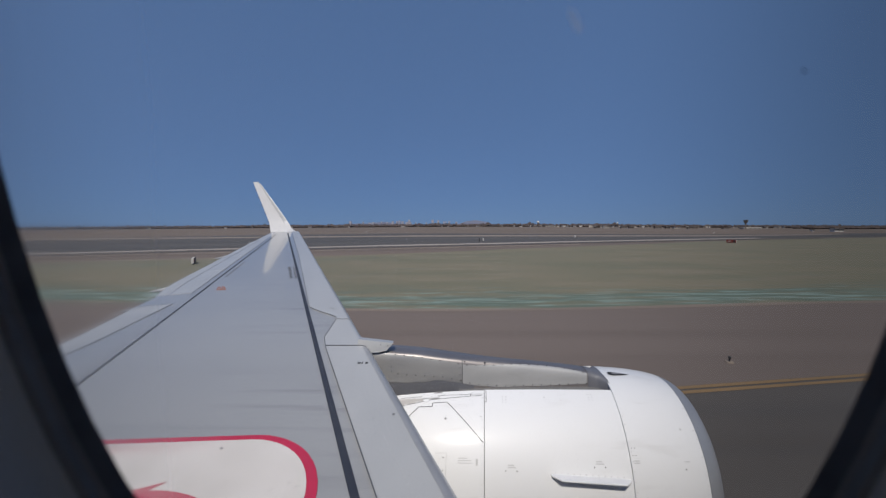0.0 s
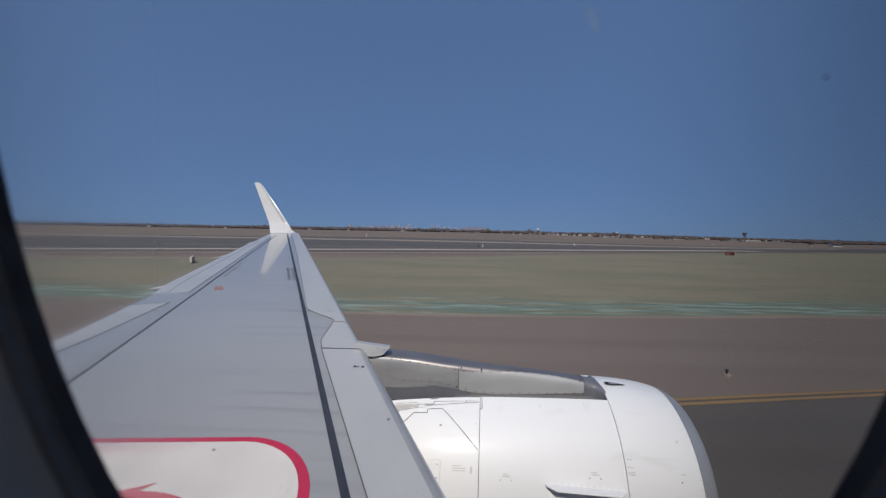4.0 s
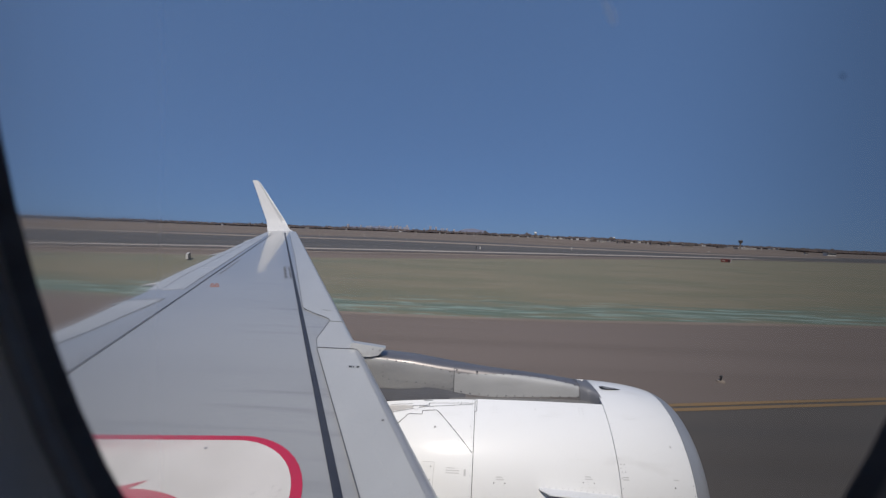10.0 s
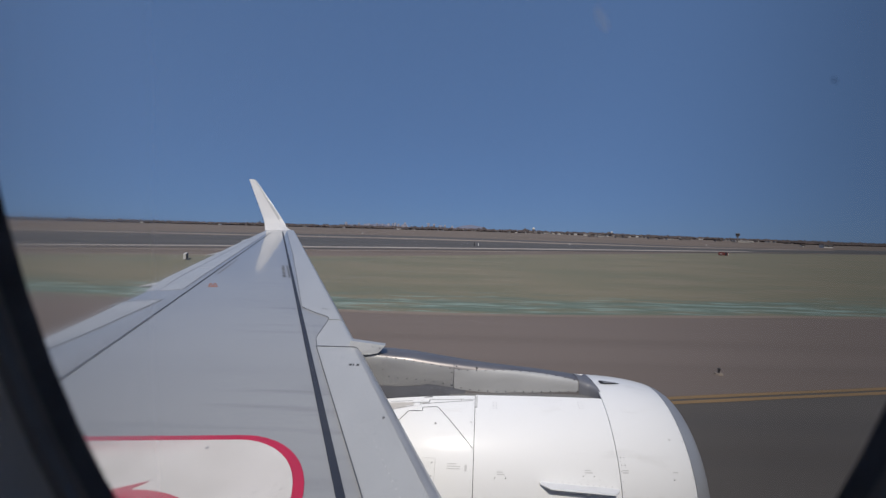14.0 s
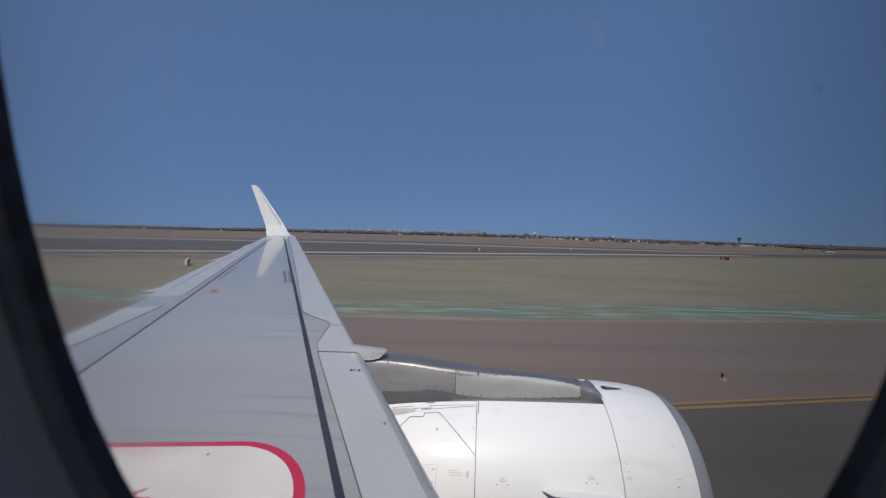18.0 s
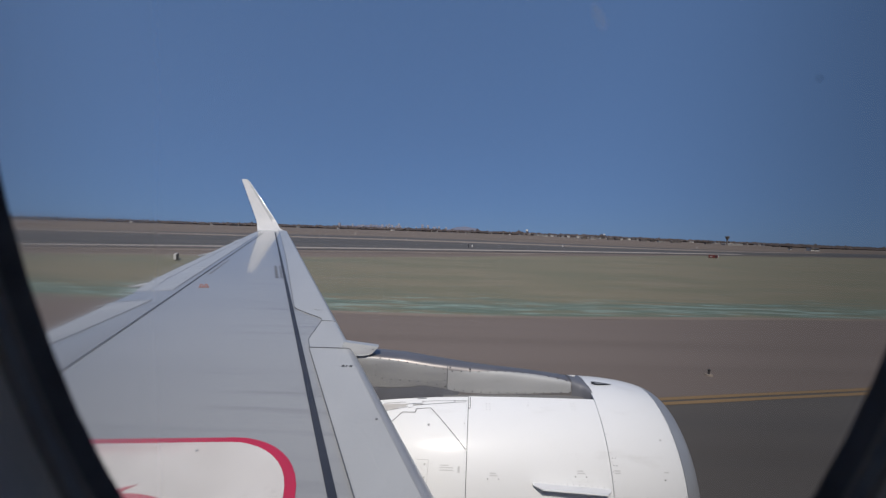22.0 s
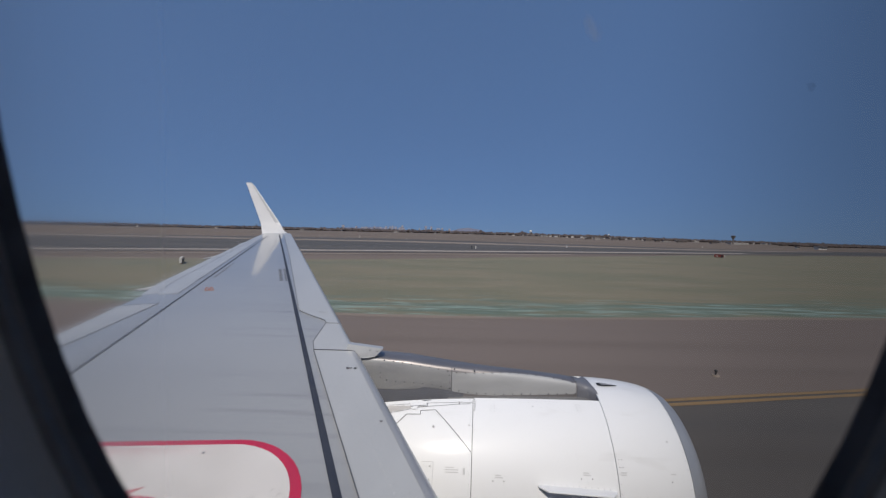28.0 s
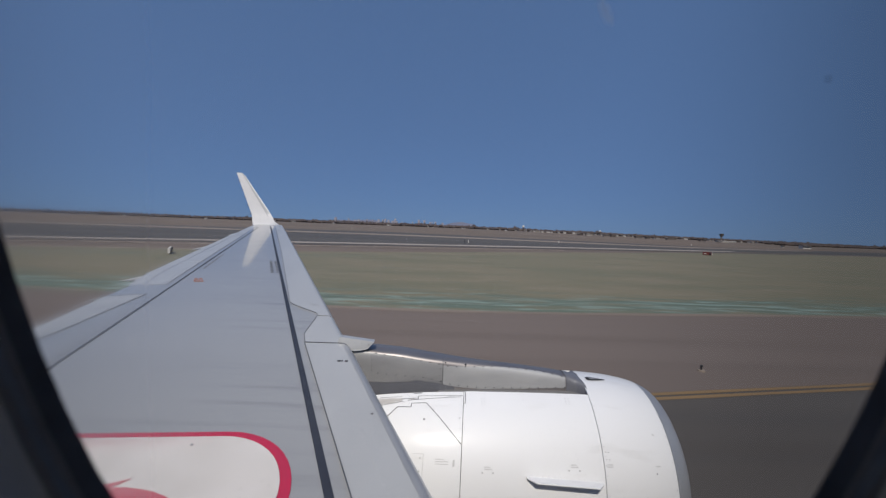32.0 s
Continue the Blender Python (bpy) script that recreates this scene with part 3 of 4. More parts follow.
def cross_seam(y, xa, xb, wide=0.012, material=None, lift=0.012, slant=0.0):
    rows = []
    for i in range(14):
        x = xa + (xb - xa) * i / 13
        yy = y + slant * i / 13
        rows.append([(x, yy + d * wide / 2, top_z(x, yy, lift)) for d in (-1, 1)])
    v, f = shell(rows, 0.004)
    return child("panel_seam", mesh_of("panel_seam", v, f, material or M_SEAM), wing_box)


cross_seam(3.808, -1.38, -0.905, 0.009, M_EDGE, 0.0165)
cross_seam(4.615, -1.53, -1.32, 0.005, M_PRINTSOFT, 0.0165)

# spoilers and flaps behind the rear line
def flap_front(y):
    return -4.21 - 0.10 * max(0.0, y - 4.0)


skin_panel("flap", 0.3, 5.33, flap_front, lambda y: trail(y) - 0.02, M_FLAP, 0.003, "pale grey inboard flap panel", 16, 10, thick=0.002)
strip_part("panel_seam", flap_front, 0.3, 5.35, 0.010, M_SOFTSEAM, lift=0.007)
cross_seam(5.34, flap_front(5.34), -4.90, 0.006, M_SOFTSEAM, 0.007)
for ya, yb in ((5.9, 7.6), (7.62, 9.3), (9.32, 11.0), (11.02, 12.4)):
    skin_panel("spoiler", ya, yb, lambda y: rear_line(y) - 0.14, lambda y: rear_line(y) - 0.14 - 0.62 * (rear_line(y) - trail(y) - 0.14), M_SLAT, 0.006, "grey spoiler panel", 10, 8)
skin_panel("flap", 5.95, 12.4, lambda y: rear_line(y) - 0.16 - 0.64 * (rear_line(y) - trail(y) - 0.14), lambda y: trail(y) - 0.05, M_FLAP, 0.004, "pale grey outboard flap", 24, 6)
skin_panel("aileron", 12.45, 14.5, lambda y: rear_line(y) - 0.16, lambda y: trail(y) - 0.01, M_SLAT, 0.005, "pale grey aileron", 10, 6)
strip_part("panel_seam", lambda y: rear_line(y) - 0.13, 5.9, 12.4, 0.006, M_SOFTSEAM, lift=0.011)


def fairing(y, tail, drop, material, label):
    """A canoe-shaped flap track fairing under the trailing edge, its drooping pointed tail showing behind it."""
    verts, sides = [], 12
    xe, ze = trail(y), top_z(trail(y), y)
    rows = [(1.5, 0.30, 0.02), (1.3, 0.31, 0.10), (0.9, 0.31, 0.155), (0.5, 0.26, 0.15), (0.2, 0.15, 0.10), (0.0, 0.070, 0.058)]
    rows += [(-tail * k, 0.070 + (drop - 0.070) * k, 0.058 * (1 - k) + 0.007) for k in (0.25, 0.5, 0.75, 0.93, 1.0)]
    for dx, low, r in rows:
        verts += [(xe + dx, y + 0.7 * r * math.cos(2 * math.pi * j / sides), ze - low + r * math.sin(2 * math.pi * j / sides)) for j in range(sides)]
    n = len(rows)
    faces = grid_faces(n, sides, True) + [tuple(range(sides))[::-1], tuple(range((n - 1) * sides, n * sides))]
    child("flap_track_fairing", mesh_of("flap_track_fairing", verts, faces, material, True), wing_box, label)


# The first fairing sits in shadow; its darker grey paints that shade.
fairing(5.46, 0.36, 0.115, M_SOFTSEAM, "flap track fairing tail at the flap break, painted grey for shade")
fairing(6.62, 0.46, 0.125, M_FLAP, "pale canoe-shaped flap track fairing")
fairing(9.95, 0.52, 0.15, M_FLAP, "pale canoe-shaped flap track fairing")
fairing(12.6, 0.36, 0.12, M_FLAP, "pale canoe-shaped flap track fairing")


# winglet: a blended curve rising from the tip
def winglet():
    path, steps = [], 22
    for i in range(steps):
        k = i / (steps - 1)
        ang = radians(5.7 + 67.0 * min(1.0, k / 0.34) ** 1.2)
        path.append((k, ang))
    y, z, out = TIP_Y, plane_z(TIP_Y), []
    total = 2.62
    for i, (k, ang) in enumerate(path):
        if i:
            ds = total / (steps - 1)
            y, z = y + ds * math.cos(ang), z + ds * math.sin(ang)
        s = k * total
        le = lead(TIP_Y) - 0.62 * min(s, 0.5) - 0.84 * max(0.0, s - 0.5) - (0.05 * max(0.0, k - 0.95) / 0.05 if k > 0.95 else 0)
        te = trail(TIP_Y) - 0.40 * min(s, 0.5) - 0.50 * max(0.0, s - 0.5)
        ease = min(1.0, s / 0.35)
        out.append((y, z + 0.06 * ease, ang, le - (0.29 - 0.13 * k) * ease, te - 0.06 - 0.06 * ease))
    return out


RIB = winglet()


def winglet_mesh(a, b, fore, aft, lift, material, name):
    verts, cols = [], 0
    for y, z, ang, le, te in RIB[a:b]:
        c = le - te
        up = Vector((0, -math.sin(ang), math.cos(ang)))
        ring = []
        us = [aft + (fore - aft) * i / 12 for i in range(13)]
        for side in (1, -1):
            for u in us if side > 0 else us[::-1]:
                t = (0.055 * math.sqrt(max(0.0, 1 - u)) * (0.35 + 0.65 * u) + 0.003) * c if side > 0 else -0.035 * c * math.sqrt(max(0.0, 1 - u)) - 0.004
                ring.append(Vector((te + u * c, y, z)) + up * (t * (1 if side > 0 else 1) - 0.045 * c + (lift if side > 0 else -lift)))
        cols = len(ring)
        verts += ring
    faces = grid_faces(b - a, cols, True) + [tuple(range(cols))[::-1], tuple(range((b - a - 1) * cols, (b - a) * cols))]
    return mesh_of(name, verts, faces, material, True)


wl = child("winglet", winglet_mesh(0, 22, 1.0, 0.0, 0.0, M_WINGLET, "winglet"), wing, "white upturned blended winglet")
child("leading_edge", winglet_mesh(6, 22, 1.0, 0.80, 0.004, M_SLAT, "leading_edge"), wl, "pale grey winglet leading edge strip")
child("winglet_seam", winglet_mesh(5, 22, 0.795, 0.775, 0.004, M_SOFTSEAM, "winglet_seam"), wl)
for y, z, ang, le, te in RIB[6:21:3]:
    bm = bmesh.new()
    rod(bm, (te + 0.02, y, z - 0.02), (te - 0.055, y, z - 0.03), 0.022, 0.012, 6)
    part("static_wick", bm, M_DARK, wl)


# walkway marking with a red rim and an arrow
def rounded(x0, x1, y0, y1, r, n=12):
    pts = []
    for cx, cy, a in ((x1 - r, y1 - r, 0), (x0 + r, y1 - r, 90), (x0 + r, y0 + r, 180), (x1 - r, y0 + r, 270)):
        pts += [(cx + r * math.cos(radians(a + 90 * i / n)), cy + r * math.sin(radians(a + 90 * i / n))) for i in range(n + 1)]
    return pts


def skin_polygon(name, pts, material, lift, label="", parent=None):
    verts = [(x, y, top_z(x, y, lift)) for x, y in pts]
    low = [(x, y, z - 0.003) for x, y, z in verts]
    n = len(verts)
    faces = [tuple(range(n)), tuple(range(n, 2 * n))[::-1]] + [(i, i + n, (i + 1) % n + n, (i + 1) % n) for i in range(n)]
    return child(name, mesh_of(name, verts + low, faces, material), parent or wing_box, label)


outer, inner = ([(x, y + 0.06 * min(0.0, x + 1.3)) for x, y in pts] for pts in (rounded(-3.1, -0.735, 0.42, 2.385, 0.62), rounded(-3.04, -0.80, 0.48, 2.335, 0.565)))
walkway = skin_polygon("walkway_marking", outer, M_RED, 0.005, "red-rimmed escape walkway outline")
skin_polygon("walkway_panel", inner, M_CREAM, 0.009, "cream walkway panel")
arrow = [(-2.08, 1.80), (-1.67, 1.965), (-1.73, 1.903)]
arrow += [(-1.73 + 0.66 * k / 8, 1.908 - 0.263 * (k / 8) ** 2.4) for k in range(1, 9)]
arrow += [(-1.07 - 0.66 * k / 8, 1.52 + 0.20 * (1 - (1 - k / 8) ** 2)) for k in range(0, 9)]
arrow += [(-1.67, 1.62)]
skin_polygon("arrow_marking", arrow, M_RED, 0.013, "red arrow marking")

# small stencils on the skin
def stencil_point(u, v):
    return STENCIL_O[0] + u * STENCIL_U[0] + v * STENCIL_V[0], STENCIL_O[1] + u * STENCIL_U[1] + v * STENCIL_V[1]


STENCIL_O, STENCIL_U, STENCIL_V = (-4.140, 6.080), (0.157, 0.018), (-0.163, 0.239)
for c in (0.26, 0.74):
    arch = [(c - 0.24, 0), (c - 0.10, 0), (c - 0.05, 0.62), (c + 0.05, 0.62), (c + 0.10, 0), (c + 0.24, 0), (c + 0.12, 1.0), (c - 0.12, 1.0)]
    skin_polygon("stencil", [stencil_point(u, 0.7 * v) for u, v in arch], M_ORANGE, 0.005, "small orange stencil mark")
skin_polygon("stencil", [stencil_point(u, v) for u, v in ((0, -0.2), (1, -0.2), (1, -0.03), (0, -0.03))], M_ORANGE, 0.005, "small orange stencil line")
for k in range(9):
    y = 6.85 + 0.125 * k
    x = front_line(y) - 0.07
    skin_polygon("lettering", [(x - 0.02, y), (x + 0.02, y - 0.01), (x + 0.02, y + 0.05), (x - 0.02, y + 0.06)], M_PRINT, 0.004)
    skin_polygon("lettering", [(x - 0.13, y), (x - 0.07, y - 0.01), (x - 0.07, y + 0.05), (x - 0.13, y + 0.06)], M_PRINT, 0.004)
for k in range(6):
    y = 7.0 + 0.25 * k
    x = rear_line(y) + 0.10
    skin_polygon("lettering", [(x, y), (x + 0.04, y), (x - 0.04, y + 0.2), (x - 0.08, y + 0.2)], M_BAR, 0.004)
for dx, w in ((0.01, 0.03), (0.05, 0.012), (0.085, 0.028)):
    skin_polygon("lettering", [(-0.93 + dx, 3.40), (-0.93 + dx + w, 3.395), (-0.93 + dx + w, 3.425), (-0.93 + dx, 3.43)], M_SEAM, 0.0135)
for x, y, r in ((-0.43, 2.61, 0.012), (-1.76, 5.05, 0.013), (-1.71, 5.03, 0.013), (-1.66, 5.02, 0.009)):
    skin_polygon("fastener", [(x + r * math.cos(a), y + r * math.sin(a)) for a in [math.pi * i / 4 for i in range(8)]], M_BAR, 0.0145)
skin_polygon("fastener", [(-1.52 + 0.010 * math.cos(a), 2.24 + 0.010 * math.sin(a)) for a in [math.pi * i / 4 for i in range(8)]], M_PRINTSOFT, 0.0145)
for k in range(10):
    x, y = -0.02 - 0.03 * k, 1.86 + 0.055 * k
    r = 0.0045
    skin_polygon("fastener", [(x - 0.16 + r * math.cos(a), y + r * math.sin(a)) for a in [math.pi * i / 3 for i in range(6)]], M_FAINT, 0.0145)

# ---- engine ----
EY, EZ = 4.0, 1.60
LIP_X, NOSE_X, CROWN_R, THROAT_R = 2.62, 1.4, 1.02, 0.75
TOE = 0.09  # the nacelle is toed in towards the fuselage
engine = thing("jet_engine", None, "white turbofan nacelle hung under the wing on a grey pylon", "jet engine")
AFT = [(-2.2, 0.64), (-1.6, 0.76), (-0.9, 0.88), (-0.3, 0.965), (0.2, 1.005), (0.36, 1.012), (1.0, 1.02), (1.4, 1.02)]


def cowl_r(x):
    """The nacelle's outer radius: tapering aft, a rounded lip ahead."""
    if x >= NOSE_X:
        k = min(1.0, (x - NOSE_X) / (LIP_X - NOSE_X))
        return THROAT_R + (CROWN_R - THROAT_R) * (1 - k**2.5) ** 0.4
    for i, ((a, va), (b, vb)) in enumerate(zip(AFT, AFT[1:])):
        if x <= b:
            t = (x - a) / (b - a)
            p0 = AFT[i - 1][1] if i else va
            p3 = AFT[i + 2][1] if i + 2 < len(AFT) else vb
            return 0.5 * (2 * va + (vb - p0) * t + (2 * p0 - 5 * va + 4 * vb - p3) * t * t + (3 * va - p0 - 3 * vb + p3) * t**3)
    return CROWN_R


def on_cowl(x, phi, lift=0.0):
    """A place on the cowl; phi in degrees from the crown, positive towards the fuselage."""
    r = cowl_r(x) + lift
    return Vector((x - TOE * r * math.sin(radians(phi)), EY - r * math.sin(radians(phi)), EZ + r * math.cos(radians(phi))))


def revolve(name, stations, pa, pb, n, material, label="", wall=0.02, parent=None):
    """A curved cowl panel between two angles, with thickness."""
    rows = []
    for x, r in stations:
        rows.append([(x - TOE * r * math.sin(radians(pa + (pb - pa) * i / n)), EY - r * math.sin(radians(pa + (pb - pa) * i / n)), EZ + r * math.cos(radians(pa + (pb - pa) * i / n))) for i in range(n + 1)])
    inner_rows = [[(x, EY + (y - EY) * (1 - wall), EZ + (z - EZ) * (1 - wall)) for x, y, z in row] for row in rows]
    verts = [v for row in rows for v in row] + [v for row in inner_rows for v in row]
    m, c = len(rows), n + 1
    faces = grid_faces(m, c) + [tuple(reversed([i + m * c for i in f])) for f in grid_faces(m, c)]
    rim = list(range(c)) + [i * c + n for i in range(1, m)] + [(m - 1) * c + j for j in range(n - 1, -1, -1)] + [i * c for i in range(m - 2, 0, -1)]
    faces += [(a, a + m * c, b + m * c, b) for a, b in zip(rim, rim[1:] + rim[:1])]
    me = mesh_of(name, verts, faces, material, True)
    me.set_sharp_from_angle(angle=radians(40))
    return child(name, me, parent or engine, label)


def stations(x0, x1, n, lift=0.0):
    return [(x0 + (x1 - x0) * i / (n - 1), cowl_r(x0 + (x1 - x0) * i / (n - 1)) + lift) for i in range(n)]


revolve("inner_liner", stations(-1.7, 1.70, 10, -0.05), 18.6, 341.4, 64, M_INSIDE, "dark inner nacelle liner")
nacelle = revolve("fan_cowl", stations(0.387, 1.714, 18), 18.0, 342.0, 96, M_WHITE, "glossy white fan cowl")
reverser = revolve("reverser_cowl", stations(-2.1, 0.381, 24), 18.5, 341.5, 96, M_WHITE, "glossy white thrust reverser cowl")
inlet = revolve("inlet_cowl", stations(1.72, 2.43, 16), 0, 360, 128, M_WHITE, "glossy white inlet cowl")
revolve("inlet_lip", [(x, cowl_r(x)) for x in (2.434, 2.45, 2.47, 2.50, 2.54, 2.57, 2.59, 2.61, 2.618)] + [(2.618, 0.735), (2.60, 0.70), (2.50, 0.665), (2.2, 0.65), (1.4, 0.67)], 0, 360, 128, M_LIP, "dull bare metal inlet lip")


def cowl_patch(name, x0, x1, p0, p1, material, lift=0.002, n=4, label="", parent=None):
    rows = [[on_cowl(x0 + (x1 - x0) * i / n, p0 + (p1 - p0) * j / n, lift) for j in range(n + 1)] for i in range(n + 1)]
    verts = [v for row in rows for v in row]
    return child(name, mesh_of(name, verts, grid_faces(n + 1, n + 1), material, True), parent or nacelle, label)


def cowl_line(points, wide, material, parent, lift=0.002, name="panel_seam"):
    """A narrow seam along points (x, phi) of the cowl."""
    rows = []
    pts = []
    for (xa, pa), (xb, pb) in zip(points, points[1:]):
        pts += [(xa + (xb - xa) * i / 8, pa + (pb - pa) * i / 8) for i in range(8)]
    pts.append(points[-1])
    for i, (x, p) in enumerate(pts):
        a, b = on_cowl(*pts[max(0, i - 1)]), on_cowl(*pts[min(len(pts) - 1, i + 1)])
        c = on_cowl(x, p, lift)
        out = (c - Vector((x, EY, EZ))).normalized()
        side = (b - a).cross(out).normalized() * wide / 2
        rows += [c - side, c + side]
    return child(name, mesh_of(name, rows, grid_faces(len(pts), 2), material), parent)


def dot(x, p, r, material, parent, lift=0.003, name="fastener"):
    c = on_cowl(x, p, lift)
    out = (c - Vector((x, EY, EZ))).normalized()
    e = Vector((1, 0, 0))
    g = out.cross(e)
    verts = [c + e * r * math.cos(math.pi * i / 4) + g * r * math.sin(math.pi * i / 4) for i in range(8)]
    return child(name, mesh_of(name, verts, [tuple(range(8))], material), parent)


# seams, fasteners, placards and latch on the cowls
cowl_line([(-0.44, 38.0), (-0.36, 33.4), (-0.29, 28.6), (-0.15, 29.0), (-0.15, 26.6)], 0.007, M_SEAM, reverser)
cowl_line([(-0.15, 26.6), (0.0, 26.4), (0.372, 49.0)], 0.006, M_SEAM, reverser)
cowl_line([(-0.62, 28.4), (-0.43, 26.8), (-0.16, 24.2), (0.36, 22.4)], 0.006, M_SOFTSEAM, reverser)
for xa, xb, pa, pb in ((-0.60, -0.45, 22.2, 27.6), (-0.45, -0.33, 22.4, 26.2), (-0.33, -0.26, 22.8, 25.0)):
    cowl_patch("worn_patch", xa, xb, pa, pb, M_WORN, 0.0015, 3, parent=reverser)
cowl_patch("hinge_cover", -0.27, -0.10, 21.9, 23.3, M_WHITE, 0.012, 3, "white hinge cover", reverser)
cowl_patch("hinge_cover", -0.24, -0.19, 23.6, 25.8, M_WHITE, 0.010, 3, "white hinge cover", reverser)
cowl_line([(-0.28, 21.6), (-0.09, 21.9), (-0.09, 23.6), (-0.27, 23.5)], 0.005, M_SOFTSEAM, reverser)
cowl_patch("latch_slot", -0.15, -0.06, 18.9, 19.5, M_SEAM, 0.002, 2, parent=reverser)
cowl_line([(0.402, 18.6), (0.404, 26.8), (0.384, 26.8)], 0.006, M_SEAM, nacelle)
cowl_line([(0.24, 21.0), (0.24, 22.6)], 0.006, M_BAR, reverser)
cowl_line([(-0.08, 54), (0.03, 54), (0.03, 68)], 0.005, M_FAINT, reverser)
cowl_line([(-0.5, 21.5), (0.375, 21.5)], 0.005, M_SOFTSEAM, reverser)
for x, p, r in ((0.0, 36.6, 0.012), (0.35, 35.8, 0.007), (0.0, 56, 0.007), (0.0, 62, 0.007)):
    dot(x, p, r, M_PRINTSOFT, reverser)
for k in range(3):
    cowl_patch("placard_bar", 0.14, 0.265 - 0.04 * (k == 0), 56.1 + 1.1 * k, 56.5 + 1.1 * k, M_FAINT, 0.002, 2, parent=reverser)
cowl_patch("placard", 0.305, 0.325, 56.5, 59.5, M_FAINT, 0.002, 2, parent=reverser)
for x0, p0 in ((0.60, 59.0), (1.40, 57.0)):
    for k in range(2):
        cowl_patch("placard_bar", x0, x0 + 0.07 - 0.015 * (1 - k), p0 + 1.0 * k, p0 + 0.5 + 1.0 * k, M_FAINT, 0.002, 2)
    dot(x0 - 0.02, p0 + 2.8, 0.006, M_BAR, nacelle)
    dot(x0 + 0.08, p0 + 2.8, 0.006, M_BAR, nacelle)
for x0, p0 in ((0.57, 23.5), (1.45, 22.0)):
    for i in range(3):
        for j in range(2):
            dot(x0 + 0.035 * j, p0 + 1.9 * i, 0.005, M_PRINTSOFT, nacelle)
dot(1.0, 24, 0.005, M_SOFTSEAM, nacelle)
for i in range(4):
    dot(1.745 + 0.03 * (i % 2), 51 + 3.4 * (i // 2), 0.005, M_BAR, inlet)
for k in range(2):
    cowl_patch("placard_bar", 1.745, 1.80, 56.5 + 1.0 * k, 57.0 + 1.0 * k, M_FAINT, 0.002, 2, parent=inlet)
for k in range(16):
    dot(1.735, 22 + 4.4 * k, 0.0035, M_SOFTSEAM, inlet)
    dot(0.362, 24 + 4.4 * k, 0.0035, M_PRINTSOFT, reverser)
    dot(2.41, 18 + 4.6 * k, 0.0035, M_SOFTSEAM, inlet)
dot(2.22, 60.5, 0.007, M_BAR, inlet)
dot(2.27, 41, 0.011, M_FAINT, inlet)
cowl_line([(2.22, 57), (2.27, 57)], 0.008, M_FAINT, inlet, name="placard_bar")



def crown_shape(x0, long, half, lift):
    """A drop-shaped face on the inlet crown, blunt behind and pointed in front."""
    bm = bmesh.new()
    outline = [(0.0, 0.55), (0.08, 0.9), (0.25, 1.0), (0.6, 0.62), (0.92, 0.2), (1.0, 0.0)]
    ring = [(k, w) for k, w in outline] + [(k, -w) for k, w in outline[-2::-1]]
    bm.faces.new([bm.verts.new(on_cowl(x0 + long * k, 0.8 + half * w, lift)) for k, w in ring])
    bmesh.ops.triangulate(bm, faces=bm.faces)
    return bm


latch = part("latch_recess", crown_shape(1.785, 0.235, 2.5, 0.006), M_INSIDE, inlet, "dark latch recess on the inlet crown")
part("latch_plate", crown_shape(1.825, 0.13, 1.5, 0.010), M_SOFTSEAM, latch, "grey latch plate")


# strake on the inboard side
def strake():
    bm = bmesh.new()
    x0, x1, phi = 0.985, 1.685, 63.0
    n = 10
    rows = []
    for i in range(n + 1):
        k = i / n
        x = x0 + (x1 - x0) * k
        high = 0.115 * min(1.0, (1 - k) * 8 + 0.35) * min(1.0, k * 8 + 0.35)
        out = Vector((0, -math.sin(radians(phi)), math.cos(radians(phi))))
        lean = Matrix.Rotation(radians(15), 3, "X") @ out
        base = on_cowl(x, phi + 2.0 * k, -0.01)
        up = Vector((1, 0, 0)).cross(out).normalized() * 0.011
        rows.append([base - up, base + lean * high - up * 0.4, base + lean * high + up * 0.4, base + up])
    vs = [[bm.verts.new(v) for v in row] for row in rows]
    for a, b in zip(vs, vs[1:]):
        for j in range(4):
            bm.faces.new((a[j], a[(j + 1) % 4], b[(j + 1) % 4], b[j]))
    bm.faces.new(vs[0][::-1])
    bm.faces.new(vs[-1])
    bmesh.ops.recalc_face_normals(bm, faces=bm.faces)
    return bm


st = part("strake", strake(), M_WHITE, engine, "white nacelle strake with riveted flange")
fl = [[on_cowl(0.975 + 0.72 * i / 12, 63.0 + 2.0 * i / 12 + d, 0.006) for d in (-1.6, 0.3)] for i in range(13)]
child("flange", mesh_of("flange", [v for r in fl for v in r], grid_faces(13, 2), M_WHITE), st)
for i in range(12):
    bm = bmesh.new()
    c = on_cowl(1.025 + 0.055 * i, 62.2 + 0.16 * i, 0.008)
    bmesh.ops.create_icosphere(bm, subdivisions=1, radius=0.006, matrix=Matrix.Translation(c))
    part("rivet", bm, M_FAINT, st)

# pylon fairing on the nacelle crown
SPINE = [(-1.25, 2.95, 0.17), (-0.75, 2.915, 0.17), (-0.35, 2.885, 0.165), (0.0, 2.835, 0.155), (0.35, 2.795, 0.14), (0.75, 2.755, 0.12), (1.1, 2.715, 0.11), (1.4, 2.68, 0.11), (1.56, 2.655, 0.11), (1.63, 2.636, 0.13), (1.68, 2.625, 0.19), (1.716, 2.615, 0.27)]


def spine(x):
    xs = [s[0] for s in SPINE]
    return float(np.interp(x, xs, [s[1] for s in SPINE])), float(np.interp(x, xs, [s[2] for s in SPINE]))


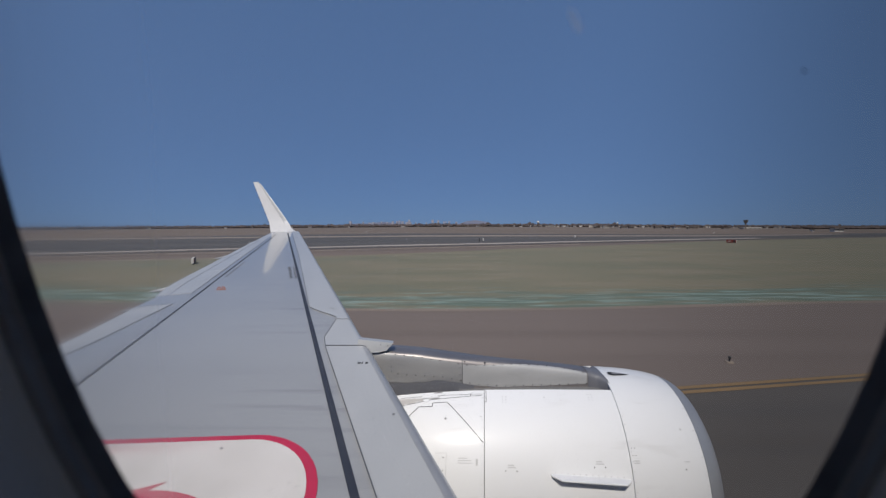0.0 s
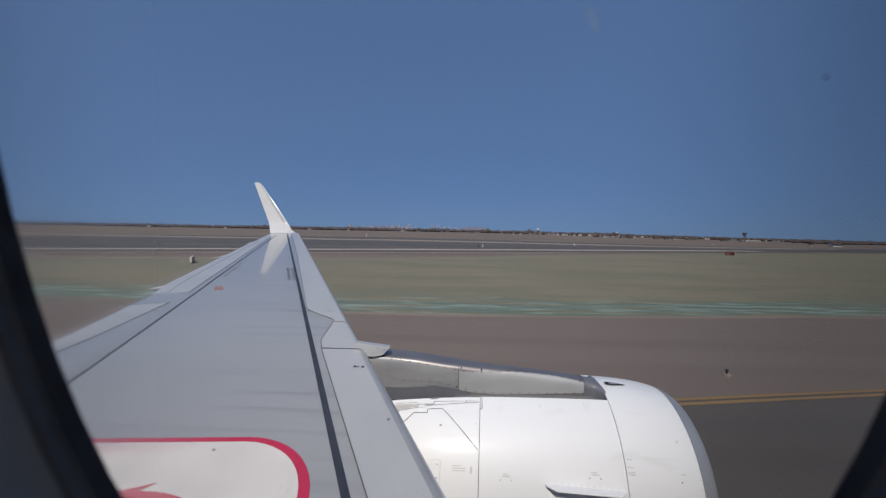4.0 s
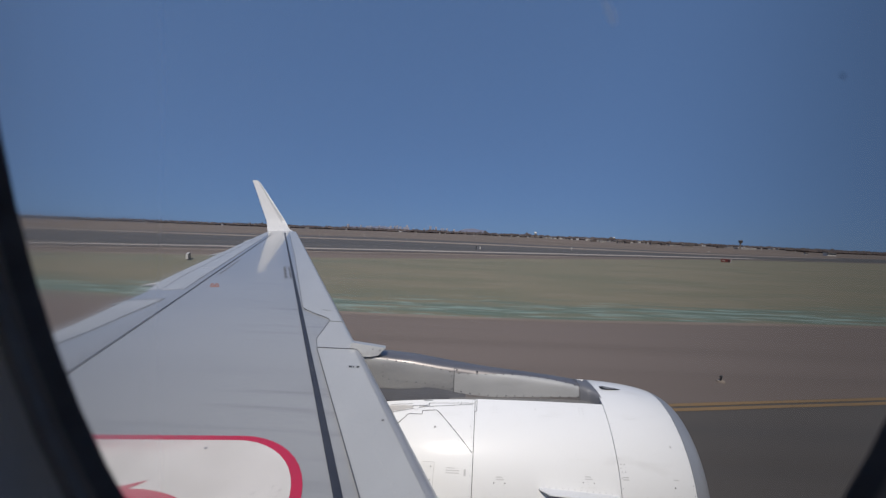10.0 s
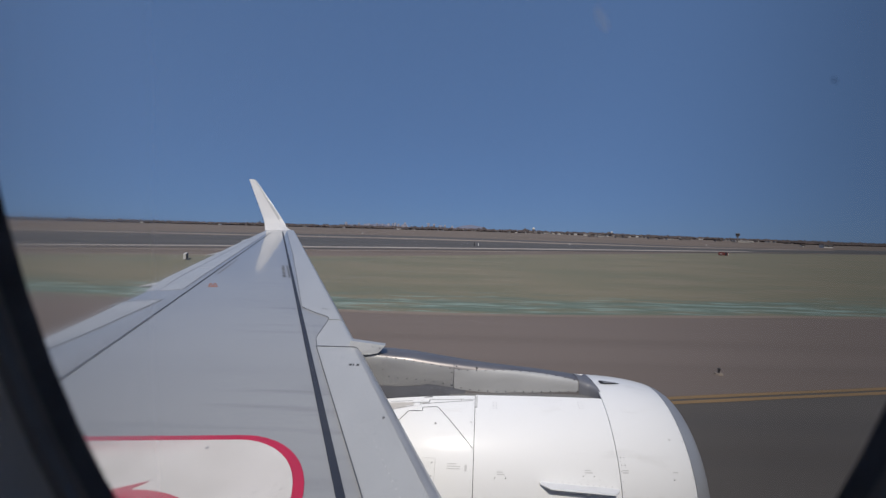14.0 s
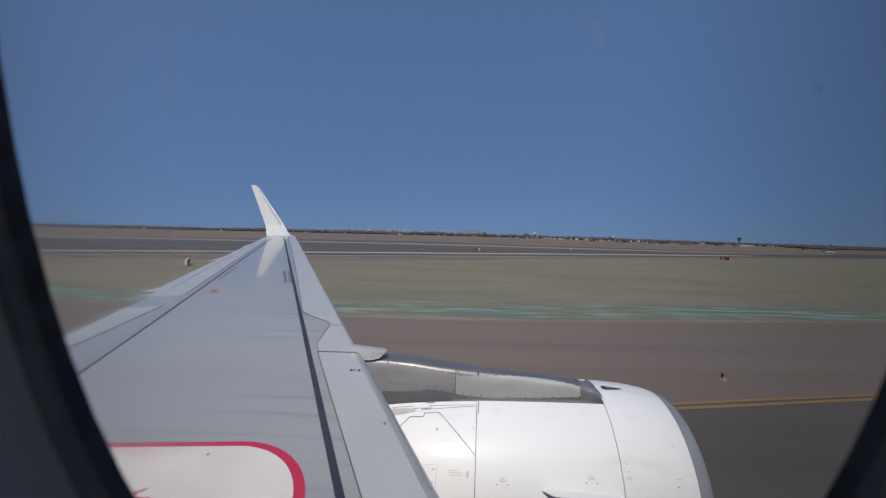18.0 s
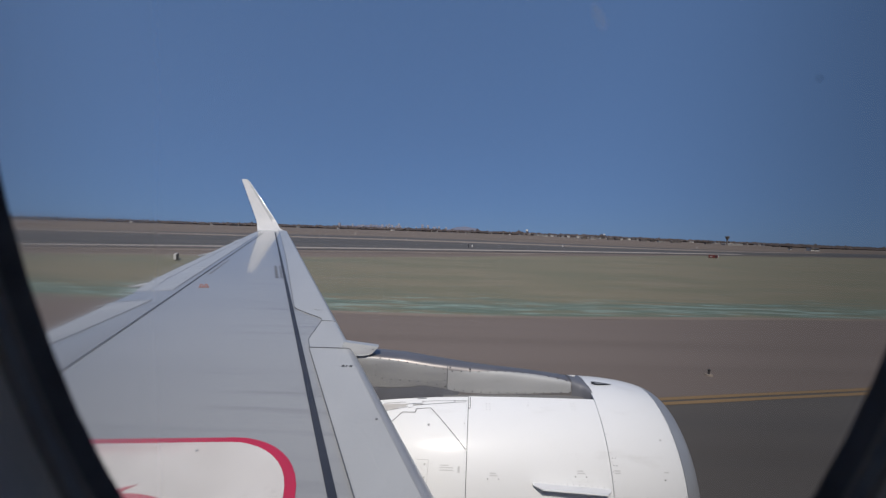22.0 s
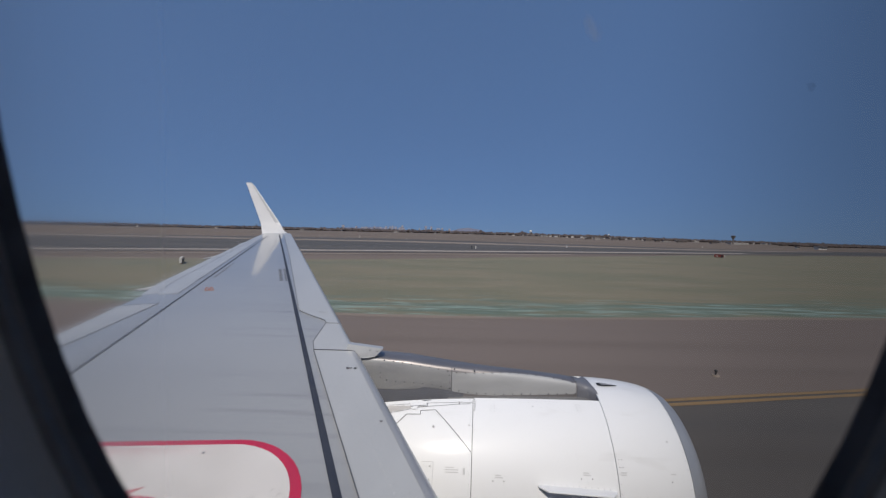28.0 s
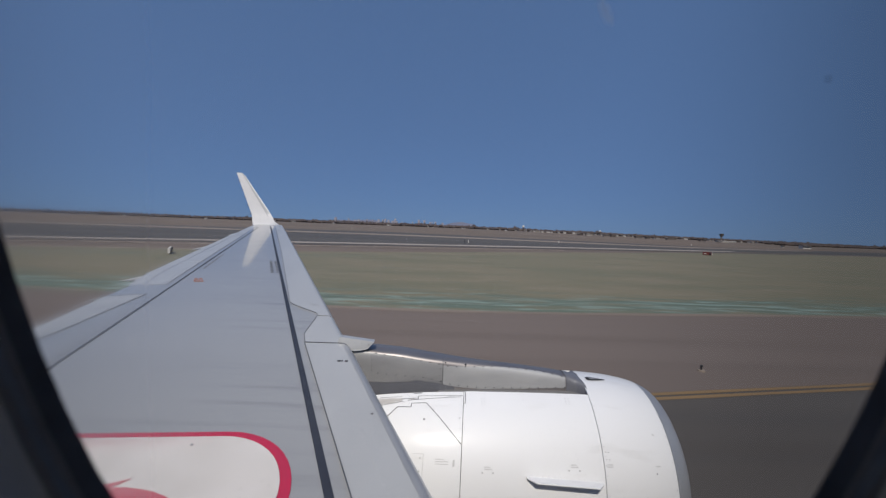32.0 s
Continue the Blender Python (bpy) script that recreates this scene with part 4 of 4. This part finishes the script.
def fairing_foot(x):
    return EZ + math.sqrt(max(0.1, cowl_r(x) ** 2 - spine(x)[1] ** 2)) - 0.10 - 0.11 * min(1.0, max(0.0, x + 0.2) / 0.5) if x > -0.5 else 2.43


def fairing_point(x, k, grow=0.0):
    """Cross-section from the inboard foot (k = 0) over the rounded ridge (0.5) to the far foot (1)."""
    top, half = spine(x)
    foot, a = fairing_foot(x), math.pi * k
    power = 0.30 + 0.15 * min(1.0, max(0.0, (x - 0.1) / 0.5))
    if k > 0.5:
        half *= 1.0 + 0.6 * min(1.0, max(0.0, (x - 0.5) / 0.6)) * min(1.0, max(0.0, (1.8 - x) / 0.3))
    y = -half * math.copysign(abs(math.cos(a)) ** power, math.cos(a))
    return Vector((x, EY + y * (1 + grow), foot + (top - foot) * math.sin(a) ** power + grow * 0.3))


def fairing_skin(x0, x1, n, lo, hi, grow):
    xs = [x0 + (x1 - x0) * i / (n - 1) for i in range(n)]
    return [fairing_point(x, lo(x) + (hi(x) - lo(x)) * j / 16, grow) for x in xs for j in range(17)], grid_faces(n, 17)


def panel_low(x):
    return lerp_table(((-1.0, 0.0045), (-0.63, 0.0054), (-0.24, 0.0052), (-0.16, 0.0096), (0.0, 0.0098), (0.18, 0.0102), (0.3, 0.0137), (0.54, 0.0185), (1.04, 0.0294), (1.3, 0.047), (1.5, 0.0696)), x)


def panel_high(x):
    return lerp_table(((-1.0, 0.37), (-0.66, 0.323), (-0.44, 0.29), (-0.2, 0.256), (0.01, 0.240), (0.13, 0.214), (0.2, 0.220), (0.5, 0.305), (0.79, 0.4015), (1.0, 0.44), (1.21, 0.444), (1.41, 0.391), (1.51, 0.345)), x)


pylon = child("pylon_fairing", mesh_of("pylon_fairing", *fairing_skin(-1.25, 1.56, 60, lambda x: 0.0, lambda x: 1.0, 0.0), M_METAL, True), engine, "polished metal pylon fairing over the nacelle")
for xa, xb, paint in ((-1.0, 0.122, M_REARPAN), (0.132, 1.52, M_SILVER)):
    child("side_panel", mesh_of("side_panel", *fairing_skin(xa, xb, 30, panel_low, panel_high, 0.012), paint, True), pylon, "riveted grey side panel")
child("nose_cap", mesh_of("nose_cap", *fairing_skin(1.53, 1.714, 10, lambda x: 0.0, lambda x: 1.0, 0.02), M_DARKPAN, True), pylon, "dark grey fairing nose cap")
child("foot_panel", mesh_of("foot_panel", *fairing_skin(-1.0, 0.26, 24, lambda x: 0.0, lambda x: panel_low(x) - 0.0005, 0.010), M_DARKPAN, True), pylon, "dark recessed panel along the fairing foot")
sill = [[on_cowl(0.1 + 1.68 * i / 20, 18.6 - 14.0 * j / 6, -0.012 - 0.006 * j - 0.065 * min(1, j)) for j in range(7)] for i in range(21)]
child("foot_sill", mesh_of("foot_sill", [v for r in sill for v in r], grid_faces(21, 7), M_SILL, True), pylon, "dull grey metal sill between fairing and cowl")


def fairing_rivet(x, k, r=0.0075):
    bm = bmesh.new()
    bmesh.ops.create_icosphere(bm, subdivisions=1, radius=r, matrix=Matrix.Translation(fairing_point(x, k, 0.018)))
    part("rivet", bm, M_SEAM, pylon)


for k in range(22):
    x = -0.62 + 0.1 * k
    fairing_rivet(x, panel_high(x) - 0.010)
    fairing_rivet(x + 0.03, panel_low(x) + lerp_table(((-0.6, 0.026), (-0.3, 0.016), (0.1, 0.006), (2.0, 0.008)), x))
fairing_rivet(0.38, 0.33, 0.012)
fairing_rivet(0.155, 0.30, 0.009)
for k in (0.015, 0.05, 0.13):
    fairing_rivet(0.10, k, 0.006)
    fairing_rivet(-0.66, k + 0.03, 0.006)
seam = [fairing_point(x, 0.006 + 0.36 * j / 12, 0.016) for j in range(13) for x in (0.1235, 0.1305)]
child("panel_seam", mesh_of("panel_seam", seam, grid_faces(13, 2), M_EDGE), pylon)
bm = bmesh.new()
bm.faces.new([bm.verts.new(v) for v in ((-1.02, 3.84, 3.06), (-0.64, 3.86, 3.01), (-0.715, 3.84, 2.93), (-0.80, 3.825, 2.915), (-1.05, 3.80, 2.92))])
ex = bmesh.ops.extrude_face_region(bm, geom=list(bm.faces))
for v in [g for g in ex["geom"] if isinstance(g, bmesh.types.BMVert)]:
    v.co += Vector((-0.02, 0.12, -0.015))
bmesh.ops.recalc_face_normals(bm, faces=bm.faces)
apron = part("apron_plate", bm, M_SLAT, engine, "pale riveted apron plate where pylon meets wing")

for x, z in ((-0.70, 2.985), (-0.78, 2.995), (-0.745, 2.95), (-0.86, 3.0)):
    bm = bmesh.new()
    bmesh.ops.create_icosphere(bm, subdivisions=1, radius=0.007, matrix=Matrix.Translation((x, 3.845, z)))
    part("rivet", bm, M_SEAM, apron)
part("pylon", boxed((-3.2, EY - 0.16, 2.35), (-0.75, EY + 0.16, 2.86), 0.05), M_SILVER, engine, "grey pylon between nacelle and wing")

# ---- cabin wall and window ----
WX, WZ = 0.0264, 4.4275
HALF_W, FORE_W, HALF_H = 0.1281, 0.1247, 0.250


def ring_at(y, grow, n=72):
    """A rounded ring round the opening, a little narrower and squarer on its forward side."""
    pts = []
    for i in range(n):
        a = 2 * math.pi * i / n
        c, s = math.cos(a), math.sin(a)
        wide, power = (FORE_W, 2.30) if c > 0 else (HALF_W, 2.24)
        pts.append((WX + (wide + grow) * math.copysign(abs(c) ** (2 / power), c), y, WZ + (HALF_H + grow) * math.copysign(abs(s) ** (2 / power), s)))
    return pts


def loft(rings):
    return [v for r in rings for v in r], grid_faces(len(rings), len(rings[0]), True)


wall_rings = [ring_at(0.075, 0.034), ring_at(0.066, 0.044), ring_at(0.064, 0.06)]
n_ring = len(wall_rings[0])
edge = []
for x, y, z in wall_rings[-1]:
    a = math.atan2(z - WZ, x - WX)
    k = min(0.62 / max(1e-6, abs(math.cos(a))), 0.42 / max(1e-6, abs(math.sin(a))))
    edge.append((WX + k * math.cos(a), 0.064, WZ + k * math.sin(a)))
wall = thing("wall_cabin", mesh_of("wall_cabin", *loft(wall_rings + [edge]), M_LINING, False), "dark grey moulded cabin side wall panel", "wall", kind="structure")
window = thing("window_1", None, "rounded aircraft cabin window seen from inside", "window", kind="structure")
child("reveal", mesh_of("reveal", *loft([ring_at(0.1128, 0.0068), ring_at(0.110, 0.0105), ring_at(0.100, 0.014), ring_at(0.098, 0.022), ring_at(0.086, 0.028), ring_at(0.075, 0.034)]), M_LINING, True), window, "dark grey moulded window reveal")
child("seal", mesh_of("seal", *loft([ring_at(0.124, 0.030), ring_at(0.1235, 0.010), ring_at(0.121, 0.0045), ring_at(0.1185, 0.0), ring_at(0.1172, 0.0012), ring_at(0.1157, 0.0030)]), M_RUBBER, True), window, "black rubber window seal")
child("retainer", mesh_of("retainer", *loft([ring_at(0.1157, 0.0030), ring_at(0.1150, 0.0042), ring_at(0.1134, 0.0048), ring_at(0.1128, 0.0068)]), M_RETAINER, True), window, "dark grey pane retainer step")
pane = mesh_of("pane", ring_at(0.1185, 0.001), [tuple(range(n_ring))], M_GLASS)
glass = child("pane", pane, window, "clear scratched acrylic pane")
glass.visible_shadow = False
bm = bmesh.new()
bm.faces.new([bm.verts.new((0.0547 + 0.0014 * math.cos(a) - 0.0012 * math.sin(a), 0.1175, 4.3617 + 0.0032 * math.sin(a))) for a in [math.pi * i / 8 for i in range(16)]])
smear = part("smear", bm, M_SMEAR, window, "faint greasy smear on the pane")
smear.visible_shadow = False
bm = bmesh.new()
bm.faces.new([bm.verts.new((0.1098 + 0.00045 * math.cos(a), 0.1175, 4.3487 + 0.0004 * math.sin(a))) for a in [math.pi * i / 4 for i in range(8)]])
speck = part("speck", bm, M_DARKPAN, window, "tiny dark speck on the pane")
speck.visible_shadow = False


HULL_Y, HULL_Z, HULL_R = -1.72, 4.1, 1.975


def hull_y(z):
    return min(0.122, HULL_Y + math.sqrt(max(0.01, HULL_R**2 - (z - HULL_Z) ** 2)))


def fuselage():
    """Outer skin panel round the window."""
    rings = [ring_at(0.124, 0.030)]
    for g in (0.04, 0.15, 0.25):
        rings.append([(x, hull_y(z), z) for x, y, z in ring_at(0, g)])
    rim = []
    for x, y, z in rings[-1]:
        a = math.atan2(z - WZ, x - WX)
        k = min(0.62 / max(1e-6, abs(math.cos(a))), 0.69 / max(1e-6, abs(math.sin(a))))
        rim.append((WX + k * math.cos(a), hull_y(WZ + k * math.sin(a)), WZ + k * math.sin(a)))
    return loft(rings + [rim])


thing("fuselage_skin", mesh_of("fuselage_skin", *fuselage(), M_WHITE, True), "white outer fuselage skin round the window", "fuselage", kind="structure")


def barrel():
    """Fuselage tube, left open where the window panel sits and at the opposite cabin side."""
    verts, faces = [], []
    xs = [-12.0, -4.0, -2.0, WX - 0.62, WX + 0.62, 2.0, 4.0, 9.0]
    low, high = (math.asin((WZ + s * 0.69 - HULL_Z) / HULL_R) for s in (-1, 1))
    turns = [radians(a) for a in (-80, -70, -60, -50, -40, -30, -22)] + [low + (high - low) * i / 5 for i in range(6)] + [radians(a) for a in range(40, 290, 10)]
    for x in xs:
        for a in turns:
            verts.append((x, min(0.122, HULL_Y + HULL_R * math.cos(a)), HULL_Z + HULL_R * math.sin(a)))
    n = len(turns)
    for i in range(len(xs) - 1):
        for j in range(n - 1):
            if not (i == 3 and (7 <= j < 12 or radians(144) < turns[j] < radians(216))):
                faces.append((i * n + j, (i + 1) * n + j, (i + 1) * n + j + 1, i * n + j + 1))
    return verts, faces


thing("fuselage_barrel", mesh_of("fuselage_barrel", *barrel(), M_WHITE, True), "white airliner fuselage side above the wing root", "fuselage", kind="structure")
bm = bmesh.new()
section = [(0.062, WZ - 0.42), (0.062, 3.45), (-1.4, 3.45), (-1.4, 5.75), (-0.9, 5.7), (-0.4, 5.45), (-0.1, 5.1), (0.062, WZ + 0.42)]
ends = [[bm.verts.new((WX + s * 0.62, y, z)) for y, z in section] for s in (-1, 1)]
for k in range(len(section) - 1):
    if k != 2:
        bm.faces.new((ends[0][k], ends[0][k + 1], ends[1][k + 1], ends[1][k]))
for end in ends:
    bm.faces.new(end)
me = bpy.data.meshes.new("cabin_shell")
bm.to_mesh(me)
bm.free()
me.materials.append(M_LINING)
me.update()
thing("cabin_shell", me, "dim grey cabin interior behind the window", "cabin", kind="structure")

# ---- airfield things ----
def sign(name, x, y, yaw, wide, high, deep, face, label, legs=3):
    root = thing(name, None, label, "sign")
    part("panel", boxed((-wide / 2, -deep / 2, 0.14), (wide / 2, deep / 2, 0.14 + high), 0.02), face, root)
    part("rear_frame", boxed((-wide / 2 - 0.02, deep / 2, 0.12), (wide / 2 + 0.02, deep / 2 + 0.015, 0.16 + high), 0.006), M_DARK, root)
    for i in range(legs):
        lx = -wide / 2 + wide * (i + 0.5) / legs
        part("leg", boxed((lx - 0.035, -0.035, -0.05), (lx + 0.035, 0.035, 0.15)), M_DARK, root)
    root.matrix_world = pose(x, y, fall(x), 0, 0, yaw)
    return root


white_sign = sign("taxiway_sign", -30.7, 40.9, -58, 2.8, 0.60, 0.24, M_SIGNWHITE, "white blank back of a taxiway guidance sign on turf")
red_sign = sign("taxiway_sign", 60.9, 78.5, -59, 1.8, 0.62, 0.2, M_SIGNRED, "small red and black runway sign on turf edge", 2)
for k, w in ((-0.52, 0.14), (-0.25, 0.16)):
    part("lettering", boxed((k - w / 2, -0.108, 0.34), (k + w / 2, -0.101, 0.54)), M_SIGNWHITE, red_sign)
part("end_panel", boxed((0.42, -0.108, 0.16), (0.72, -0.101, 0.67)), M_DARK, red_sign, "black end panel")
part("end_cap", boxed((0.90, -0.10, 0.15), (0.93, 0.10, 0.75), 0.005), M_SIGNWHITE, red_sign, "white end cap")


def edge_light(x, y, high, colour, label):
    root = thing("runway_light", None, label, "runway light", "runway edge lights")
    bm = bmesh.new()
    rod(bm, (0, 0, -0.02), (0, 0, 0.12), 0.16, 0.12, 12)
    part("base", bm, M_DARK, root)
    bm = bmesh.new()
    rod(bm, (0, 0, 0.1), (0, 0, high * 0.6), 0.12, 0.10)
    rod(bm, (0, 0, high * 0.6), (0, 0, high), 0.14, 0.05)
    part("lamp_body", bm, colour, root)
    root.matrix_world = pose(x, y, fall(x))
    return root


for x, y, h in ((-49.8, 204.5, 1.9), (40.0, 115.9, 1.0), (-236, 236, 2.2), (8.3, 94.6, 0.9), (120.0, 165.0, 0.9)):
    edge_light(x, y, h, M_SIGNWHITE, "white runway edge marker post")
for x, y in ((7.2, 94.1), (-210.6, 200.5)):
    edge_light(x, y, 1.1, M_DARK, "dark runway light box")


def blue_light(x, y):
    root = thing("taxiway_light", None, "small dark taxiway edge light with pale collar on the asphalt", "taxiway light", "taxiway edge lights")
    bm = bmesh.new()
    rod(bm, (0, 0, -0.03), (0, 0, 0.02), 0.12, 0.11, 16)
    part("collar", bm, M_DUST, root)
    bm = bmesh.new()
    rod(bm, (0, 0, 0.02), (0, 0, 0.10), 0.025, 0.025)
    part("stem", bm, M_DARK, root)
    bm = bmesh.new()
    bmesh.ops.create_icosphere(bm, subdivisions=2, radius=0.045, matrix=Matrix.Translation((0, 0, 0.14)))
    part("lens", bm, M_DARK, root)
    root.matrix_world = pose(x, y, fall(x))


blue_light(8.65, 11.0)
blue_light(58.0, 19.5)
blue_light(-42.0, 11.0)


def control_tower(x, y):
    root = thing("control_tower", None, "distant brown airport control tower above the trees", "tower")
    prof = [(0, 3.6), (6, 2.6), (18, 2.2), (24, 2.8), (27, 5.6), (31, 7.4), (31.5, 7.0)]
    sides = 10
    def ringed(rows):
        v = [(r * math.cos(2 * math.pi * i / sides), r * math.sin(2 * math.pi * i / sides), z) for z, r in rows for i in range(sides)]
        f = grid_faces(len(rows), sides, True) + [tuple(range(sides))[::-1], tuple(range((len(rows) - 1) * sides, len(rows) * sides))]
        return v, f
    child("shaft", mesh_of("shaft", *ringed(prof), M_TOWER), root)
    child("cab", mesh_of("cab", *ringed([(31.4, 6.4), (35.5, 7.6)]), M_DARK), root, "dark glazed tower cab")
    child("roof", mesh_of("roof", *ringed([(35.5, 8.2), (36.6, 8.0), (37.2, 5.0)]), M_TOWER), root)
    bm = bmesh.new()
    rod(bm, (1.5, 0, 36.5), (1.5, 0, 42), 0.3, 0.1, 6)
    part("mast", bm, M_TOWER, root)
    root.matrix_world = pose(x, y, fall(x) - 0.3) @ Matrix.Scale(0.36, 4)


control_tower(422.4, 520)


def building(x, y, w, d, h, base=0.0, wall=None, roof=None, label="pale low building among distant trees", pitched=False):
    root = thing("distant_building", None, label, "building", "far buildings")
    part("wall", boxed((-w / 2, -d / 2, -2), (w / 2, d / 2, h)), wall or M_FARWALL, root)
    bm = bmesh.new()
    box(bm, (-w / 2 - 0.4, -d / 2 - 0.4, h), (w / 2 + 0.4, d / 2 + 0.4, h + 0.6))
    if pitched:
        for v in bm.verts:
            if v.co.z > h + 0.3:
                v.co.y *= 0.1
                v.co.z += d * 0.2
    part("roof", bm, roof or M_FARROOF, root)
    for i in range(max(2, int(w / 6))):
        wx = -w / 2 + (i + 0.5) * w / max(2, int(w / 6))
        part("window", boxed((wx - 0.9, -d / 2 - 0.06, h * 0.35), (wx + 0.9, -d / 2 + 0.05, h * 0.75)), M_DARK, root)
    root.matrix_world = pose(x, y, fall(x) + base)


random.seed(11)
for i in range(130):
    x = random.uniform(-1900, 1900) if i % 3 == 0 else random.gauss(420, 330)
    y = random.uniform(1225, 1300)
    pale = random.random()
    building(x, y, random.uniform(3, 9), random.uniform(5, 9), random.uniform(2.6, 5.5), 0.0, M_SIGNWHITE if pale > 0.7 else M_FARWALL if pale > 0.3 else M_FARROOF, None, pitched=random.random() > 0.6)
for x, w in ((-1735, 60), (-1640, 45), (-1560, 30)):
    building(x, 1500, w, 20, random.uniform(8, 12), 0.0, M_TOWER, None, "grey low block at the far field edge")
building(446, 540, 26, 8, 1.9, 0.0, M_FARWALL, M_SIGNWHITE, "long low pale shed beside the control tower")
for i in range(12):
    building(230 + 17 * i + random.uniform(-5, 5), random.uniform(545, 600), random.uniform(4, 10), 5, random.uniform(1.6, 3.2), 0.0, (M_FARROOF, M_FARWALL, M_TOWER)[i % 3], None, "small low shed by the far airfield edge")
building(275.5, 262, 2.6, 3.5, 2.4, 0.0, M_SIGNWHITE, None, "small white equipment hut beside the far runway")
building(280.0, 263, 3.2, 3.0, 2.1, 0.0, M_SIGNWHITE, None, "small white equipment hut with dark roof beside the far runway")
building(286, 288, 1.6, 1.6, 1.2, 0.0, M_SIGNWHITE, None, "white equipment box beside the far runway")
for i in range(34):
    x = random.uniform(-780, 60) if i % 3 else random.uniform(-480, -300)
    building(x, random.uniform(2550, 2800), random.uniform(7, 17), 12, random.uniform(26, 40) + (10 if i % 5 == 0 else 0), 0.0, M_HAZETOWN, M_HAZETOWN, "faint tower block in the distant town, haze painted into its colour")


def radome(x, y, r, high):
    root = thing("radome", None, "white spherical radome on a low tower", "radome")
    bm = bmesh.new()
    rod(bm, (0, 0, -2), (0, 0, high), r * 0.55, r * 0.5, 12)
    part("base", bm, M_FARWALL, root)
    bm = bmesh.new()
    bmesh.ops.create_uvsphere(bm, u_segments=16, v_segments=10, radius=r, matrix=Matrix.Translation((0, 0, high + r * 0.75)))
    part("dome", bm, M_SIGNWHITE, root, smooth=True)
    root.matrix_world = pose(x, y, fall(x))


radome(362, 1500, 5.5, 15)
radome(692, 1500, 4.0, 13)


def far_trees():
    """Uneven clumps of scrub and trees along the field's far edge."""
    rng = np.random.default_rng(5)
    base = np.array([(1, 0, 0), (-1, 0, 0), (0, 1, 0), (0, -1, 0), (0, 0, 1), (0, 0, -1)], float)
    tri = [(0, 2, 4), (2, 1, 4), (1, 3, 4), (3, 0, 4), (2, 0, 5), (1, 2, 5), (3, 1, 5), (0, 3, 5)]
    verts, faces = [], []
    for i in range(24000):
        x = rng.uniform(-2600, 2900)
        y = rng.uniform(1250, 1700) + 0.05 * abs(x)
        tall = 5.4 + 5.0 * max(0.0, noise.noise((x * 0.006, 0, 2))) + 6.0 * max(0.0, noise.noise((x * 0.035, 5, 2))) + 6.0 * rng.random() ** 3
        if rng.random() < 0.004:
            tall *= 1.7
        n = len(verts)
        size = np.array([tall * rng.uniform(0.35, 0.9), tall * rng.uniform(0.4, 0.9), tall * 0.6])
        pts = base * size * rng.uniform(0.65, 1.25, (6, 1)) + rng.normal(0, 0.25, (6, 3))
        pts += (x, y, fall(x) + tall * 0.45)
        verts += pts.tolist()
        faces += [(a + n, b + n, c + n) for a, b, c in tri]
    for i in range(2600):
        x = rng.uniform(640, 1900)
        y = 0.70 * x + rng.uniform(150, 230)
        tall = 4.2 + 2.2 * max(0.0, noise.noise((x * 0.02, 8, 2))) + 1.8 * rng.random() ** 2
        n = len(verts)
        pts = base * np.array([tall * rng.uniform(0.5, 1.3), tall * 0.6, tall * 0.6]) * rng.uniform(0.65, 1.25, (6, 1)) + rng.normal(0, 0.2, (6, 3))
        pts += (x, y, fall(x) + tall * 0.42)
        verts += pts.tolist()
        faces += [(a + n, b + n, c + n) for a, b, c in tri]
    return mesh_of("far_trees", verts, faces, M_TREE)


thing("far_trees", far_trees(), "dark ragged line of distant trees and scrub", "trees", kind="stuff")


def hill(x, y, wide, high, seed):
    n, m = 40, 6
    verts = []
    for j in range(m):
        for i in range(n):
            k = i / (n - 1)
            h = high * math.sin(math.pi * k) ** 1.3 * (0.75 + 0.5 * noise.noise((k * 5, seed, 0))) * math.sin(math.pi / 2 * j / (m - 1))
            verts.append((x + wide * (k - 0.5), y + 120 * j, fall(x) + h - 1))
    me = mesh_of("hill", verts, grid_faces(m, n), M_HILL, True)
    thing("hill", me, "faint desert hill on the horizon, tinted with painted haze", "hill", kind="structure")


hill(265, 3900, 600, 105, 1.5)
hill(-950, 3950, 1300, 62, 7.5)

# yellow markings left behind on the taxiway entry
def paint_bar(x, y, yaw, length, wide, label):
    me = mesh_of("taxiway_marking", [(-length / 2, -wide / 2, 0), (length / 2, -wide / 2, 0), (length / 2, wide / 2, 0), (-length / 2, wide / 2, 0)], [(0, 1, 2, 3)], M_YELLOW)
    ob = thing("taxiway_marking", me, label, "marking", kind="structure")
    ob.matrix_world = pose(x, y, fall(x) - 0.011, 0, 0, yaw)


paint_bar(-70, 14.3, -72, 4.7, 0.6, "worn yellow oblique taxiway shoulder stripe")
paint_bar(-80, 13.1, 79, 2.6, 0.8, "worn yellow shoulder bar")
paint_bar(-86, 17.0, 31, 1.8, 0.5, "worn yellow shoulder bar")
paint_bar(-29.5, 8.0, -75, 0.8, 0.35, "worn yellow dash beside the taxiway stripe")
paint_bar(-29.3, 6.4, -75, 0.8, 0.35, "worn yellow dash on the taxiway")
